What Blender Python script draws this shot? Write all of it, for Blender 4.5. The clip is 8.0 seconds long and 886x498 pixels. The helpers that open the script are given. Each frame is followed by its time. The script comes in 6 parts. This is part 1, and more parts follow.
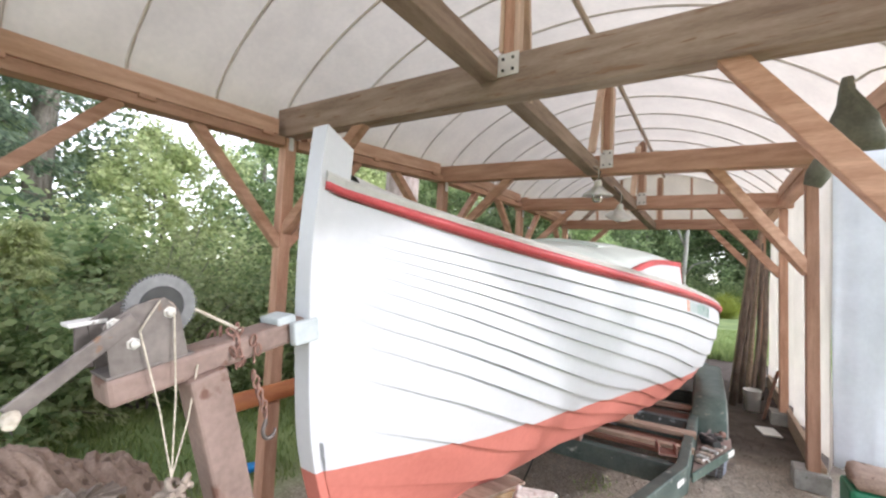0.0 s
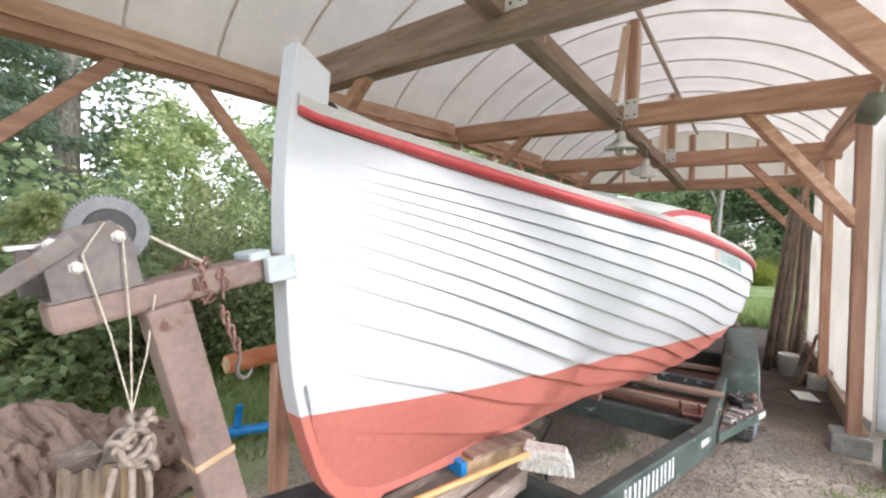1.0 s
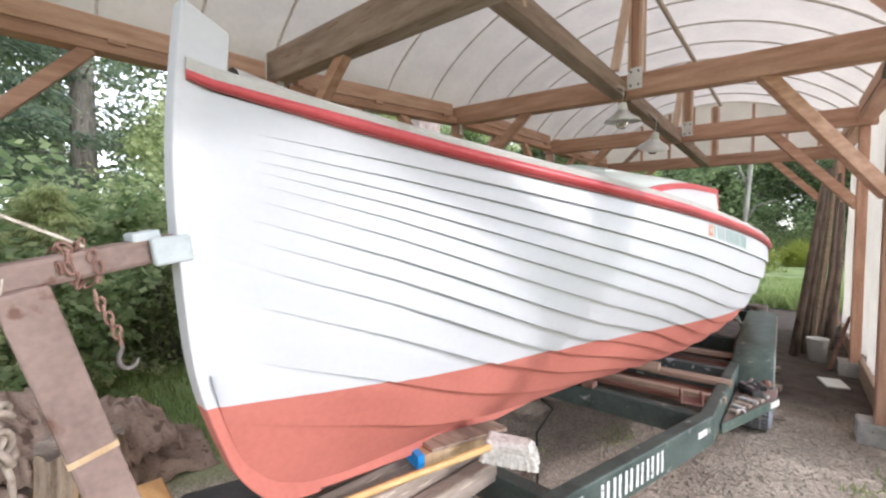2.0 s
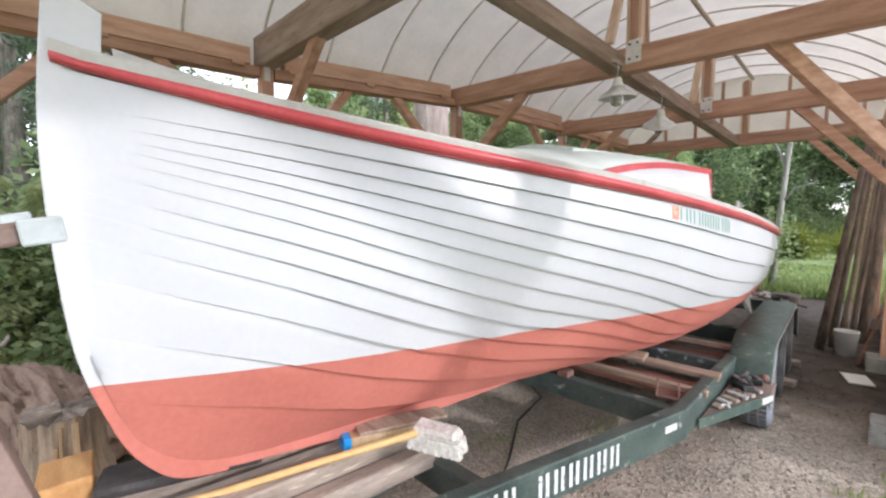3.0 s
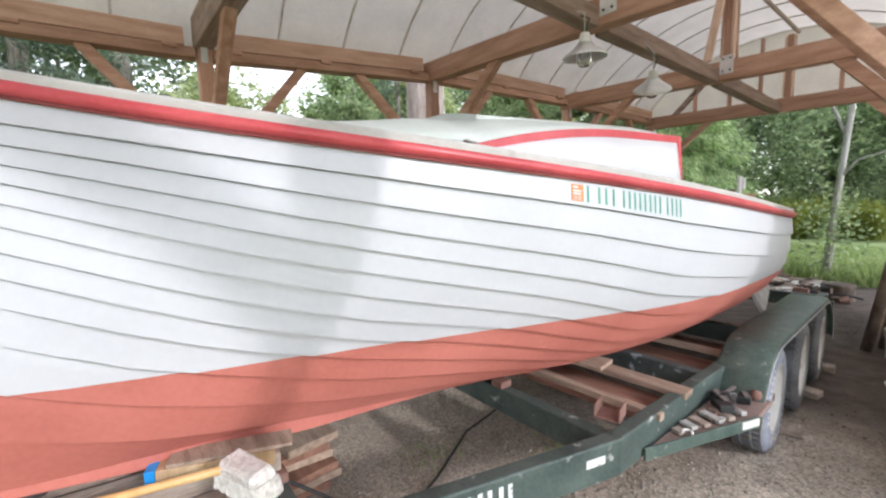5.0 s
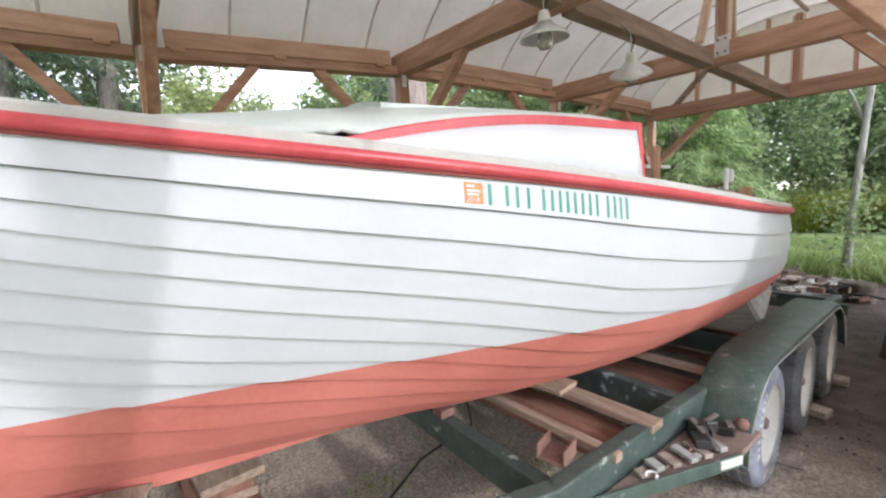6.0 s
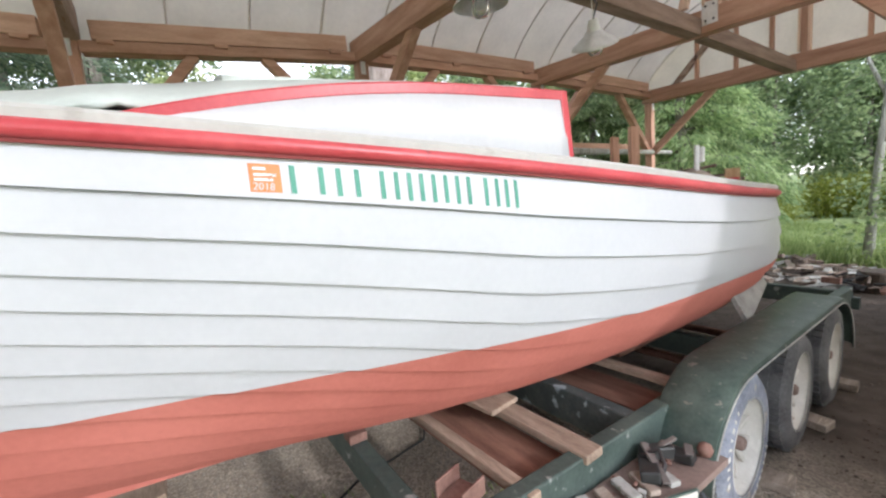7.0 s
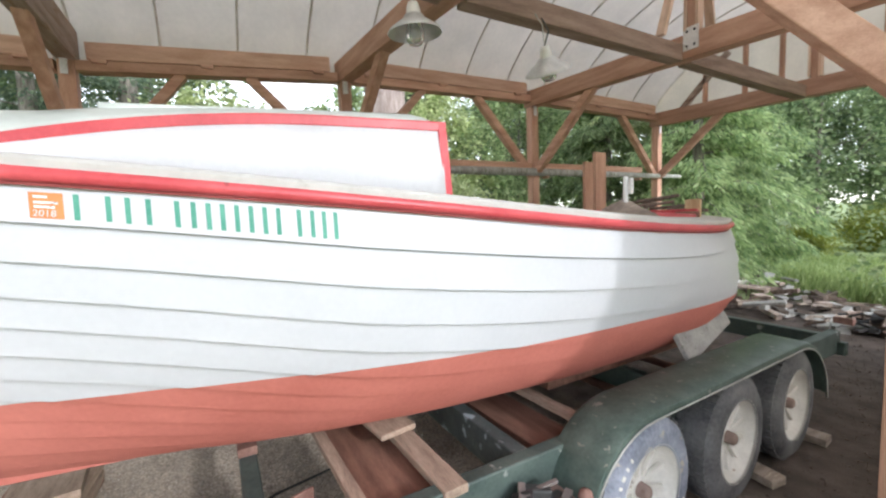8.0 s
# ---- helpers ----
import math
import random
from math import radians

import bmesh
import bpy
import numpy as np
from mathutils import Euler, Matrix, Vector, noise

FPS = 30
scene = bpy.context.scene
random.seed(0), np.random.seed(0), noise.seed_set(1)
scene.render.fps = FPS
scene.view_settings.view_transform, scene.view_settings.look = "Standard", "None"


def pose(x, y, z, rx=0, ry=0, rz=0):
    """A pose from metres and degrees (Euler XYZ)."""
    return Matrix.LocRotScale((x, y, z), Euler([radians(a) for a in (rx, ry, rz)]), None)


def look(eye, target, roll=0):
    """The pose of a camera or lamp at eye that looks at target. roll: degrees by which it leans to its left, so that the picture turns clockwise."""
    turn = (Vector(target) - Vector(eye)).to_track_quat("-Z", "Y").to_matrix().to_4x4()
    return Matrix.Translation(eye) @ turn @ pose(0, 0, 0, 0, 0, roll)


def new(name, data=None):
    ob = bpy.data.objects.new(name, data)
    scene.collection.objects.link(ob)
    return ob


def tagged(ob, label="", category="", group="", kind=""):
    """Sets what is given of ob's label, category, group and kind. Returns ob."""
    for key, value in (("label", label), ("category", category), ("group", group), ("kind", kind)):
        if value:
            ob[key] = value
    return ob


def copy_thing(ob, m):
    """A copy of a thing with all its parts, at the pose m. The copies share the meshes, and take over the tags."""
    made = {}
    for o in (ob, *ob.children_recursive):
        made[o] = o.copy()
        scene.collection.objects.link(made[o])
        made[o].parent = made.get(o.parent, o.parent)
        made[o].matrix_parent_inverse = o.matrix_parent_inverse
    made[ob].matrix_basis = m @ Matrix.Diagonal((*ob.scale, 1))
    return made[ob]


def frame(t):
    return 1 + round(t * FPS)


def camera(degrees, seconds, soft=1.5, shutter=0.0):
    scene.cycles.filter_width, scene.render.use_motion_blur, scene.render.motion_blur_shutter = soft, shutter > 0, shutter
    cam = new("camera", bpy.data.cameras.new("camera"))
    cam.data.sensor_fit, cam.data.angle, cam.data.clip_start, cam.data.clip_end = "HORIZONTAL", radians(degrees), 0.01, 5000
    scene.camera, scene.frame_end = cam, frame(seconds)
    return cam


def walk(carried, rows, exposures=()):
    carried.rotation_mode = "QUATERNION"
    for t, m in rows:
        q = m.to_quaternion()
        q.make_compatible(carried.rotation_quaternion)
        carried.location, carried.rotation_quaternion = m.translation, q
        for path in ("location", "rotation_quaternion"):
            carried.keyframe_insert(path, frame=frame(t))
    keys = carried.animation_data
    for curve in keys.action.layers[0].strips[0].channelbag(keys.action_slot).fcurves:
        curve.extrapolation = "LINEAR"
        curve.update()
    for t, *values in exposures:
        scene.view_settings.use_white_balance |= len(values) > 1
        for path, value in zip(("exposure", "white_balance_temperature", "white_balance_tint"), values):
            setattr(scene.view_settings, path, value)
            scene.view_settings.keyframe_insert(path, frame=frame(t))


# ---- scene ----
cam = camera(95.3, 8.0, soft=2.3)
ROWS = [
    (0.0, 0.991, -0.793, 1.763, 93.15, -2.54, 34.18),
    (0.5, 1.014, -0.743, 1.706, 91.40, -2.27, 36.36),
    (1.0, 1.013, -0.635, 1.649, 89.34, -1.37, 37.72),
    (1.5, 1.055, -0.510, 1.625, 88.48, -0.50, 39.07),
    (3.0, 1.427, -0.044, 1.607, 85.55, 0.15, 45.75),
    (3.5, 1.513, 0.115, 1.591, 85.12, 0.03, 47.12),
    (4.0, 1.551, 0.368, 1.593, 84.35, 0.72, 47.74),
    (4.5, 1.631, 0.560, 1.597, 83.97, 0.99, 50.14),
    (6.0, 1.690, 1.264, 1.599, 83.72, 2.70, 53.72),
    (6.5, 1.718, 1.560, 1.575, 84.20, 3.59, 54.85),
    (7.0, 1.739, 1.815, 1.551, 83.27, 4.44, 55.89),
    (7.5, 1.891, 2.079, 1.565, 83.34, 2.47, 57.10),
    (8.0, 2.057, 2.308, 1.571, 85.36, 2.07, 60.62),
]
walk(cam, [(t, pose(x, y, z, rx, ry, rz)) for t, x, y, z, rx, ry, rz in ROWS],
     exposures=[(0.0, 1.63, 6250, 15), (1.5, 1.57, 6220, 15), (3.0, 1.49, 6210, 14), (6.0, 1.43, 6220, 13), (7.0, 1.41, 6230, 12), (8.0, 1.52, 6220, 11)])

# ---- light: hazy sun from the open side of the shelter, bright sky ----
SUN_UP, SUN_SIDE = 24.0, 78.0
world = bpy.data.worlds.new("world")
scene.world = world
world.use_nodes = True
wn = world.node_tree.nodes
sky = wn.new("ShaderNodeTexSky")
sky.sky_type, sky.sun_disc = "NISHITA", False
sky.sun_elevation, sky.sun_rotation = radians(SUN_UP), radians(SUN_SIDE)
sky.air_density, sky.dust_density, sky.ozone_density = 1.0, 0.3, 1.5
wn["Background"].inputs["Strength"].default_value = 0.209
haze = wn.new("ShaderNodeHueSaturation")
haze.inputs["Saturation"].default_value = 0.25
world.node_tree.links.new(sky.outputs[0], haze.inputs["Color"])
world.node_tree.links.new(haze.outputs[0], wn["Background"].inputs["Color"])
sun = new("sun", bpy.data.lights.new("sun", "SUN"))
sun.data.energy, sun.data.angle, sun.data.color = 0.68, radians(2.4), (1.0, 0.985, 0.97)
sun_dir = Vector((math.sin(radians(SUN_SIDE)) * math.cos(radians(SUN_UP)), math.cos(radians(SUN_SIDE)) * math.cos(radians(SUN_UP)), math.sin(radians(SUN_UP))))
sun.matrix_world = look(sun_dir * 30, (0, 0, 0))


# ---- materials ----
def material(name, low, high, scale=8.0, rough=0.6, metal=0.0, bump=0.1, fine=60.0, stretch=(1, 1, 1), patch=None, patch_at=0.62, random_amount=0.0, spec=0.5):
    """Two-scale noise between two colours, a patch colour for wear, and fine relief."""
    m = bpy.data.materials.new(name)
    m.use_nodes = True
    n, l = m.node_tree.nodes, m.node_tree.links
    b = n["Principled BSDF"]
    co = n.new("ShaderNodeTexCoord")
    mp = n.new("ShaderNodeMapping")
    mp.inputs["Scale"].default_value = stretch
    l.new(co.outputs["Object"], mp.inputs["Vector"])
    a = n.new("ShaderNodeTexNoise")
    a.inputs["Scale"].default_value, a.inputs["Detail"].default_value = scale, 5
    f = n.new("ShaderNodeTexNoise")
    f.inputs["Scale"].default_value, f.inputs["Detail"].default_value = fine, 3
    l.new(mp.outputs[0], a.inputs["Vector"])
    l.new(mp.outputs[0], f.inputs["Vector"])
    add = n.new("ShaderNodeMath")
    add.operation = "MULTIPLY_ADD"
    l.new(f.outputs[0], add.inputs[0])
    add.inputs[1].default_value = 0.45
    l.new(a.outputs[0], add.inputs[2])
    ramp = n.new("ShaderNodeValToRGB")
    ramp.color_ramp.elements[0].position, ramp.color_ramp.elements[1].position = 0.5, 0.95
    ramp.color_ramp.elements[0].color, ramp.color_ramp.elements[1].color = (*low, 1), (*high, 1)
    l.new(add.outputs[0], ramp.inputs[0])
    out = ramp.outputs[0]
    if random_amount:
        info = n.new("ShaderNodeObjectInfo")
        rg = n.new("ShaderNodeMapRange")
        rg.inputs["To Min"].default_value, rg.inputs["To Max"].default_value = 1 - random_amount, 1 + random_amount
        l.new(info.outputs["Random"], rg.inputs["Value"])
        hs = n.new("ShaderNodeHueSaturation")
        l.new(rg.outputs[0], hs.inputs["Value"])
        l.new(out, hs.inputs["Color"])
        out = hs.outputs[0]
    if patch:
        w = n.new("ShaderNodeTexNoise")
        w.inputs["Scale"].default_value, w.inputs["Detail"].default_value = scale * 2.3, 8
        l.new(mp.outputs[0], w.inputs["Vector"])
        r2 = n.new("ShaderNodeValToRGB")
        r2.color_ramp.elements[0].position, r2.color_ramp.elements[1].position = patch_at, patch_at + 0.05
        l.new(w.outputs[0], r2.inputs[0])
        mix = n.new("ShaderNodeMixRGB")
        l.new(r2.outputs[0], mix.inputs[0])
        l.new(out, mix.inputs[1])
        mix.inputs[2].default_value = (*patch, 1)
        out = mix.outputs[0]
    l.new(out, b.inputs["Base Color"])
    bp = n.new("ShaderNodeBump")
    bp.inputs["Strength"].default_value, bp.inputs["Distance"].default_value = bump, 0.01
    l.new(add.outputs[0], bp.inputs["Height"])
    l.new(bp.outputs[0], b.inputs["Normal"])
    b.inputs["Roughness"].default_value, b.inputs["Metallic"].default_value = rough, metal
    b.inputs["Specular IOR Level"].default_value = spec
    return m


def sheet_material(name, color, through_share, scale=3.0, rough=0.7, weave=0.0):
    """Thin cloth or leaf: part of the light goes through."""
    m = material(name, [c * 0.86 for c in color], color, scale, rough, bump=0.05, fine=25)
    n, l = m.node_tree.nodes, m.node_tree.links
    tr = n.new("ShaderNodeBsdfTranslucent")
    b = n["Principled BSDF"]
    src = b.inputs["Base Color"].links[0].from_socket
    l.new(src, tr.inputs["Color"])
    mix = n.new("ShaderNodeMixShader")
    mix.inputs[0].default_value = through_share
    l.new(b.outputs[0], mix.inputs[1])
    l.new(tr.outputs[0], mix.inputs[2])
    out = mix.outputs[0]
    if weave:
        # thin open weave: some light passes straight on
        gap = n.new("ShaderNodeBsdfTransparent")
        thin = n.new("ShaderNodeMixShader")
        thin.inputs[0].default_value = weave
        l.new(out, thin.inputs[1])
        l.new(gap.outputs[0], thin.inputs[2])
        out = thin.outputs[0]
    l.new(out, n["Material Output"].inputs["Surface"])
    return m


def leaf_material(name, low, high):
    """Leaves: each leaf its own tint, light comes through."""
    m = bpy.data.materials.new(name)
    m.use_nodes = True
    n, l = m.node_tree.nodes, m.node_tree.links
    b = n["Principled BSDF"]
    g = n.new("ShaderNodeNewGeometry")
    info = n.new("ShaderNodeObjectInfo")
    mx = n.new("ShaderNodeMixRGB")
    mx.inputs[1].default_value, mx.inputs[2].default_value = (*low, 1), (*high, 1)
    l.new(g.outputs["Random Per Island"], mx.inputs[0])
    rg = n.new("ShaderNodeMapRange")
    rg.inputs["To Min"].default_value, rg.inputs["To Max"].default_value = 0.75, 1.3
    l.new(info.outputs["Random"], rg.inputs["Value"])
    hs = n.new("ShaderNodeHueSaturation")
    l.new(rg.outputs[0], hs.inputs["Value"])
    l.new(mx.outputs[0], hs.inputs["Color"])
    l.new(hs.outputs[0], b.inputs["Base Color"])
    b.inputs["Roughness"].default_value = 0.55
    tr = n.new("ShaderNodeBsdfTranslucent")
    l.new(hs.outputs[0], tr.inputs["Color"])
    mix = n.new("ShaderNodeMixShader")
    mix.inputs[0].default_value = 0.55
    l.new(b.outputs[0], mix.inputs[1])
    l.new(tr.outputs[0], mix.inputs[2])
    l.new(mix.outputs[0], n["Material Output"].inputs["Surface"])
    return m


M = {}
M["fir"] = material("fir_timber", (0.39, 0.205, 0.132), (0.63, 0.385, 0.272), 3, 0.7, stretch=(6, 0.7, 6), fine=40, bump=0.12, random_amount=0.18)
M["fir_x"] = material("fir_timber_cross", (0.39, 0.205, 0.132), (0.63, 0.385, 0.272), 3, 0.7, stretch=(0.7, 6, 6), fine=40, bump=0.12, random_amount=0.15)
M["fir_z"] = material("fir_timber_post", (0.39, 0.205, 0.132), (0.63, 0.385, 0.272), 3, 0.7, stretch=(6, 6, 0.7), fine=40, bump=0.12, random_amount=0.18)
M["fir_light"] = material("light_fir_timber", (0.48, 0.275, 0.182), (0.70, 0.46, 0.335), 3, 0.7, stretch=(6, 0.7, 6), fine=40, bump=0.10, random_amount=0.12)
M["pale_fir"] = material("pale_fir_board", (0.50, 0.335, 0.235), (0.72, 0.53, 0.40), 3, 0.7, stretch=(6, 6, 0.7), fine=40, bump=0.10, random_amount=0.12)
M["grey_timber"] = material("weathered_timber", (0.24, 0.168, 0.13), (0.44, 0.335, 0.27), 3, 0.8, stretch=(0.7, 6, 6), fine=40, bump=0.15, patch=(0.27, 0.165, 0.11), patch_at=0.60)
M["grey_timber_y"] = material("weathered_ridge_timber", (0.20, 0.132, 0.098), (0.39, 0.28, 0.22), 3, 0.8, stretch=(6, 0.7, 6), fine=40, bump=0.15)
M["board"] = material("pine_board", (0.42, 0.26, 0.13), (0.62, 0.45, 0.28), 4, 0.7, stretch=(5, 5, 0.8), fine=35, bump=0.1, random_amount=0.15)
M["brown_board"] = material("old_plank", (0.135, 0.064, 0.043), (0.28, 0.145, 0.10), 4, 0.8, stretch=(0.8, 5, 5), fine=40, bump=0.15, random_amount=0.2)
M["bearer"] = material("weathered_bearer", (0.20, 0.155, 0.125), (0.43, 0.35, 0.29), 4, 0.85, stretch=(5, 0.8, 5), fine=40, bump=0.2, random_amount=0.15, patch=(0.52, 0.42, 0.33), patch_at=0.62)
M["pale_plank"] = material("worn_pale_plank", (0.24, 0.17, 0.125), (0.48, 0.36, 0.27), 5, 0.8, stretch=(0.8, 5, 5), fine=40, bump=0.15, random_amount=0.15)
M["pole"] = material("barked_pole", (0.10, 0.070, 0.055), (0.30, 0.225, 0.18), 5, 0.9, stretch=(4, 4, 0.8), fine=30, bump=0.3, random_amount=0.3)
M["fabric"] = sheet_material("roof_fabric", (0.855, 0.78, 0.705), 0.37)
M["side_sheet"] = sheet_material("side_sheet", (0.74, 0.69, 0.64), 0.72, weave=0.30)
M["tarp"] = sheet_material("white_tarp", (0.84, 0.86, 0.90), 0.55, weave=0.15)
M["pipe"] = material("galvanised_pipe", (0.50, 0.48, 0.45), (0.66, 0.63, 0.59), 12, 0.5, 0.3)
M["tan_pole"] = material("tan_ridge_pole", (0.36, 0.28, 0.215), (0.56, 0.46, 0.37), 6, 0.7, stretch=(5, 0.8, 5), fine=40)
M["hoop"] = material("hoop_pipe", (0.60, 0.55, 0.50), (0.74, 0.69, 0.63), 12, 0.6)
M["galv"] = material("galvanised_plate", (0.66, 0.65, 0.64), (0.82, 0.80, 0.78), 15, 0.5, 0.1, patch=(0.3, 0.26, 0.22), patch_at=0.68)
M["grey_paint"] = material("grey_paint", (0.44, 0.43, 0.405), (0.55, 0.54, 0.51), 4, 0.55, bump=0.05, patch=(0.42, 0.40, 0.37), patch_at=0.66)
M["block_paint"] = material("bow_block_paint", (0.36, 0.40, 0.41), (0.50, 0.54, 0.55), 8, 0.6, bump=0.1)
M["stem_paint"] = material("stem_paint", (0.62, 0.63, 0.63), (0.70, 0.71, 0.71), 3, 0.45, bump=0.05)
M["roof_paint"] = material("cabin_roof_paint", (0.50, 0.55, 0.52), (0.60, 0.645, 0.61), 3, 0.5, bump=0.05)
M["white_paint"] = material("white_paint", (0.58, 0.585, 0.60), (0.65, 0.655, 0.67), 3, 0.35, bump=0.03)
M["red_paint"] = material("red_paint", (0.47, 0.05, 0.062), (0.62, 0.095, 0.105), 6, 0.35, bump=0.04, patch=(0.30, 0.05, 0.05), patch_at=0.70)
# darker red: the shade under the rub rail is put into this colour
M["dark_line"] = material("batten_red_with_rail_shade", (0.20, 0.03, 0.03), (0.30, 0.06, 0.06), 6, 0.6)
M["antifoul"] = material("antifouling_red", (0.42, 0.105, 0.075), (0.56, 0.16, 0.115), 4, 0.75, bump=0.05)
M["green_steel"] = material("dark_green_steel", (0.03, 0.05, 0.045), (0.09, 0.12, 0.105), 5, 0.5, 0.0, bump=0.15, patch=(0.32, 0.33, 0.31), patch_at=0.655)
M["chipped_steel"] = material("chipped_green_steel", (0.035, 0.05, 0.05), (0.10, 0.12, 0.115), 5, 0.5, 0.0, bump=0.15, patch=(0.36, 0.42, 0.45), patch_at=0.60)
M["fender"] = material("fender_green_paint", (0.045, 0.075, 0.062), (0.11, 0.15, 0.128), 9, 0.42, 0.0, bump=0.15, patch=(0.27, 0.26, 0.225), patch_at=0.63)
M["rust"] = material("rusty_steel", (0.17, 0.085, 0.065), (0.34, 0.20, 0.16), 7, 0.85, 0.1, bump=0.15)
M["brown_steel"] = material("brown_painted_steel", (0.165, 0.112, 0.093), (0.29, 0.205, 0.175), 5, 0.7, 0.0, bump=0.12, patch=(0.14, 0.07, 0.05), patch_at=0.63)
M["winch"] = material("winch_grey_steel", (0.10, 0.085, 0.08), (0.22, 0.19, 0.175), 9, 0.6, 0.3, bump=0.12, patch=(0.20, 0.12, 0.08), patch_at=0.66)
M["gear"] = material("grey_gear_steel", (0.12, 0.12, 0.125), (0.22, 0.22, 0.225), 9, 0.5, 0.3, bump=0.1)
M["tyre_muddy"] = material("muddy_blue_tyre", (0.13, 0.14, 0.18), (0.36, 0.38, 0.44), 6, 0.85, bump=0.15, patch=(0.42, 0.37, 0.31), patch_at=0.60)
M["tyre"] = material("tyre_rubber", (0.055, 0.055, 0.058), (0.165, 0.16, 0.16), 6, 0.85, bump=0.15)
M["rim"] = material("cream_rim", (0.58, 0.55, 0.50), (0.76, 0.73, 0.68), 9, 0.5, patch=(0.30, 0.20, 0.13), patch_at=0.70)
M["white_mark"] = material("white_lettering", (0.62, 0.62, 0.62), (0.8, 0.8, 0.8), 30, 0.6, patch=(0.12, 0.13, 0.12), patch_at=0.6)
M["green_mark"] = material("green_lettering", (0.05, 0.25, 0.18), (0.10, 0.34, 0.25), 12, 0.5)
M["orange_mark"] = material("orange_sticker", (0.72, 0.20, 0.06), (0.80, 0.26, 0.09), 12, 0.5)
M["rope"] = material("grey_rope", (0.40, 0.35, 0.28), (0.62, 0.56, 0.47), 60, 0.9, bump=0.3)
M["old_rope"] = material("dirty_rope", (0.22, 0.17, 0.14), (0.42, 0.35, 0.29), 40, 0.95, bump=0.3)
M["concrete"] = material("concrete", (0.28, 0.27, 0.25), (0.46, 0.45, 0.42), 9, 0.9, bump=0.25, patch=(0.2, 0.21, 0.17), patch_at=0.64)
M["plastic_white"] = material("white_plastic", (0.70, 0.69, 0.66), (0.82, 0.81, 0.78), 6, 0.45)
M["plastic_blue"] = material("blue_plastic", (0.01, 0.22, 0.62), (0.02, 0.32, 0.78), 6, 0.4)
M["plastic_green"] = material("green_plastic_tub", (0.01, 0.13, 0.06), (0.02, 0.2, 0.1), 6, 0.4)
M["orange_block"] = material("orange_block_paint", (0.46, 0.22, 0.075), (0.66, 0.37, 0.15), 5, 0.7, stretch=(0.8, 5, 5), bump=0.15)
M["black_rubber"] = material("black_rubber", (0.02, 0.018, 0.018), (0.07, 0.06, 0.06), 8, 0.6)
M["yellow"] = material("yellow_broom_handle", (0.58, 0.35, 0.13), (0.72, 0.48, 0.22), 8, 0.45)
M["bristle"] = material("white_bristle", (0.52, 0.49, 0.44), (0.74, 0.71, 0.66), 60, 0.9, bump=0.5)
M["log"] = material("orange_round_log", (0.34, 0.10, 0.035), (0.52, 0.19, 0.07), 4, 0.6, stretch=(5, 0.8, 5))
M["canvas"] = material("brown_canvas", (0.24, 0.165, 0.125), (0.46, 0.34, 0.27), 5, 0.9, bump=0.6, fine=60, patch=(0.17, 0.115, 0.085), patch_at=0.60)
M["olive"] = material("olive_bag", (0.10, 0.10, 0.075), (0.20, 0.20, 0.15), 5, 0.85, bump=0.2)
M["stump"] = material("stump_wood", (0.20, 0.15, 0.11), (0.50, 0.38, 0.27), 5, 0.9, stretch=(4, 4, 0.7), bump=0.3, patch=(0.55, 0.32, 0.10), patch_at=0.68)
M["bark"] = material("bark", (0.10, 0.085, 0.07), (0.30, 0.27, 0.23), 6, 0.95, stretch=(3, 3, 0.6), bump=0.4, fine=30)
M["pale_bark"] = material("pale_bark", (0.26, 0.25, 0.22), (0.48, 0.47, 0.43), 6, 0.95, stretch=(3, 3, 0.6), bump=0.3, fine=30, patch=(0.2, 0.22, 0.14), patch_at=0.6)
M["dark_wood"] = material("dark_rotten_wood", (0.045, 0.034, 0.027), (0.14, 0.108, 0.085), 6, 0.95, bump=0.3)
M["fir_bark"] = material("old_fir_bark", (0.26, 0.20, 0.17), (0.54, 0.45, 0.40), 5, 0.95, stretch=(3, 3, 0.6), bump=0.4, fine=30)
M["stone"] = material("gravel_stone", (0.30, 0.25, 0.20), (0.56, 0.49, 0.41), 3, 0.9, random_amount=0.3)
M["chip"] = material("dark_litter", (0.07, 0.05, 0.04), (0.20, 0.155, 0.125), 3, 0.9, random_amount=0.3)
M["glass"] = material("lamp_glass", (0.8, 0.8, 0.8), (0.9, 0.9, 0.9), 3, 0.08, bump=0.0)
M["glass"].node_tree.nodes["Principled BSDF"].inputs["Transmission Weight"].default_value = 0.9
M["lamp_metal"] = material("lamp_aluminium", (0.55, 0.55, 0.54), (0.75, 0.75, 0.74), 12, 0.4, 0.6)
M["black"] = material("black_metal", (0.015, 0.015, 0.015), (0.04, 0.04, 0.04), 12, 0.5)
M["leaf_a"] = leaf_material("broad_leaf", (0.17, 0.26, 0.11), (0.50, 0.58, 0.31))
M["leaf_b"] = leaf_material("bush_leaf", (0.20, 0.29, 0.12), (0.56, 0.62, 0.33))
M["leaf_c"] = leaf_material("conifer_spray", (0.09, 0.145, 0.10), (0.31, 0.39, 0.25))
M["leaf_d"] = leaf_material("cedar_spray", (0.16, 0.25, 0.11), (0.48, 0.57, 0.29))
M["leaf_m"] = leaf_material("mixed_bush_leaf", (0.26, 0.33, 0.14), (0.62, 0.66, 0.36))
M["leaf_far"] = leaf_material("far_leaf", (0.13, 0.20, 0.10), (0.40, 0.49, 0.25))
M["leaf_l"] = leaf_material("pale_spray", (0.30, 0.36, 0.16), (0.66, 0.68, 0.38))
M["leaf_y"] = leaf_material("yellow_leaf", (0.20, 0.26, 0.04), (0.42, 0.44, 0.09))
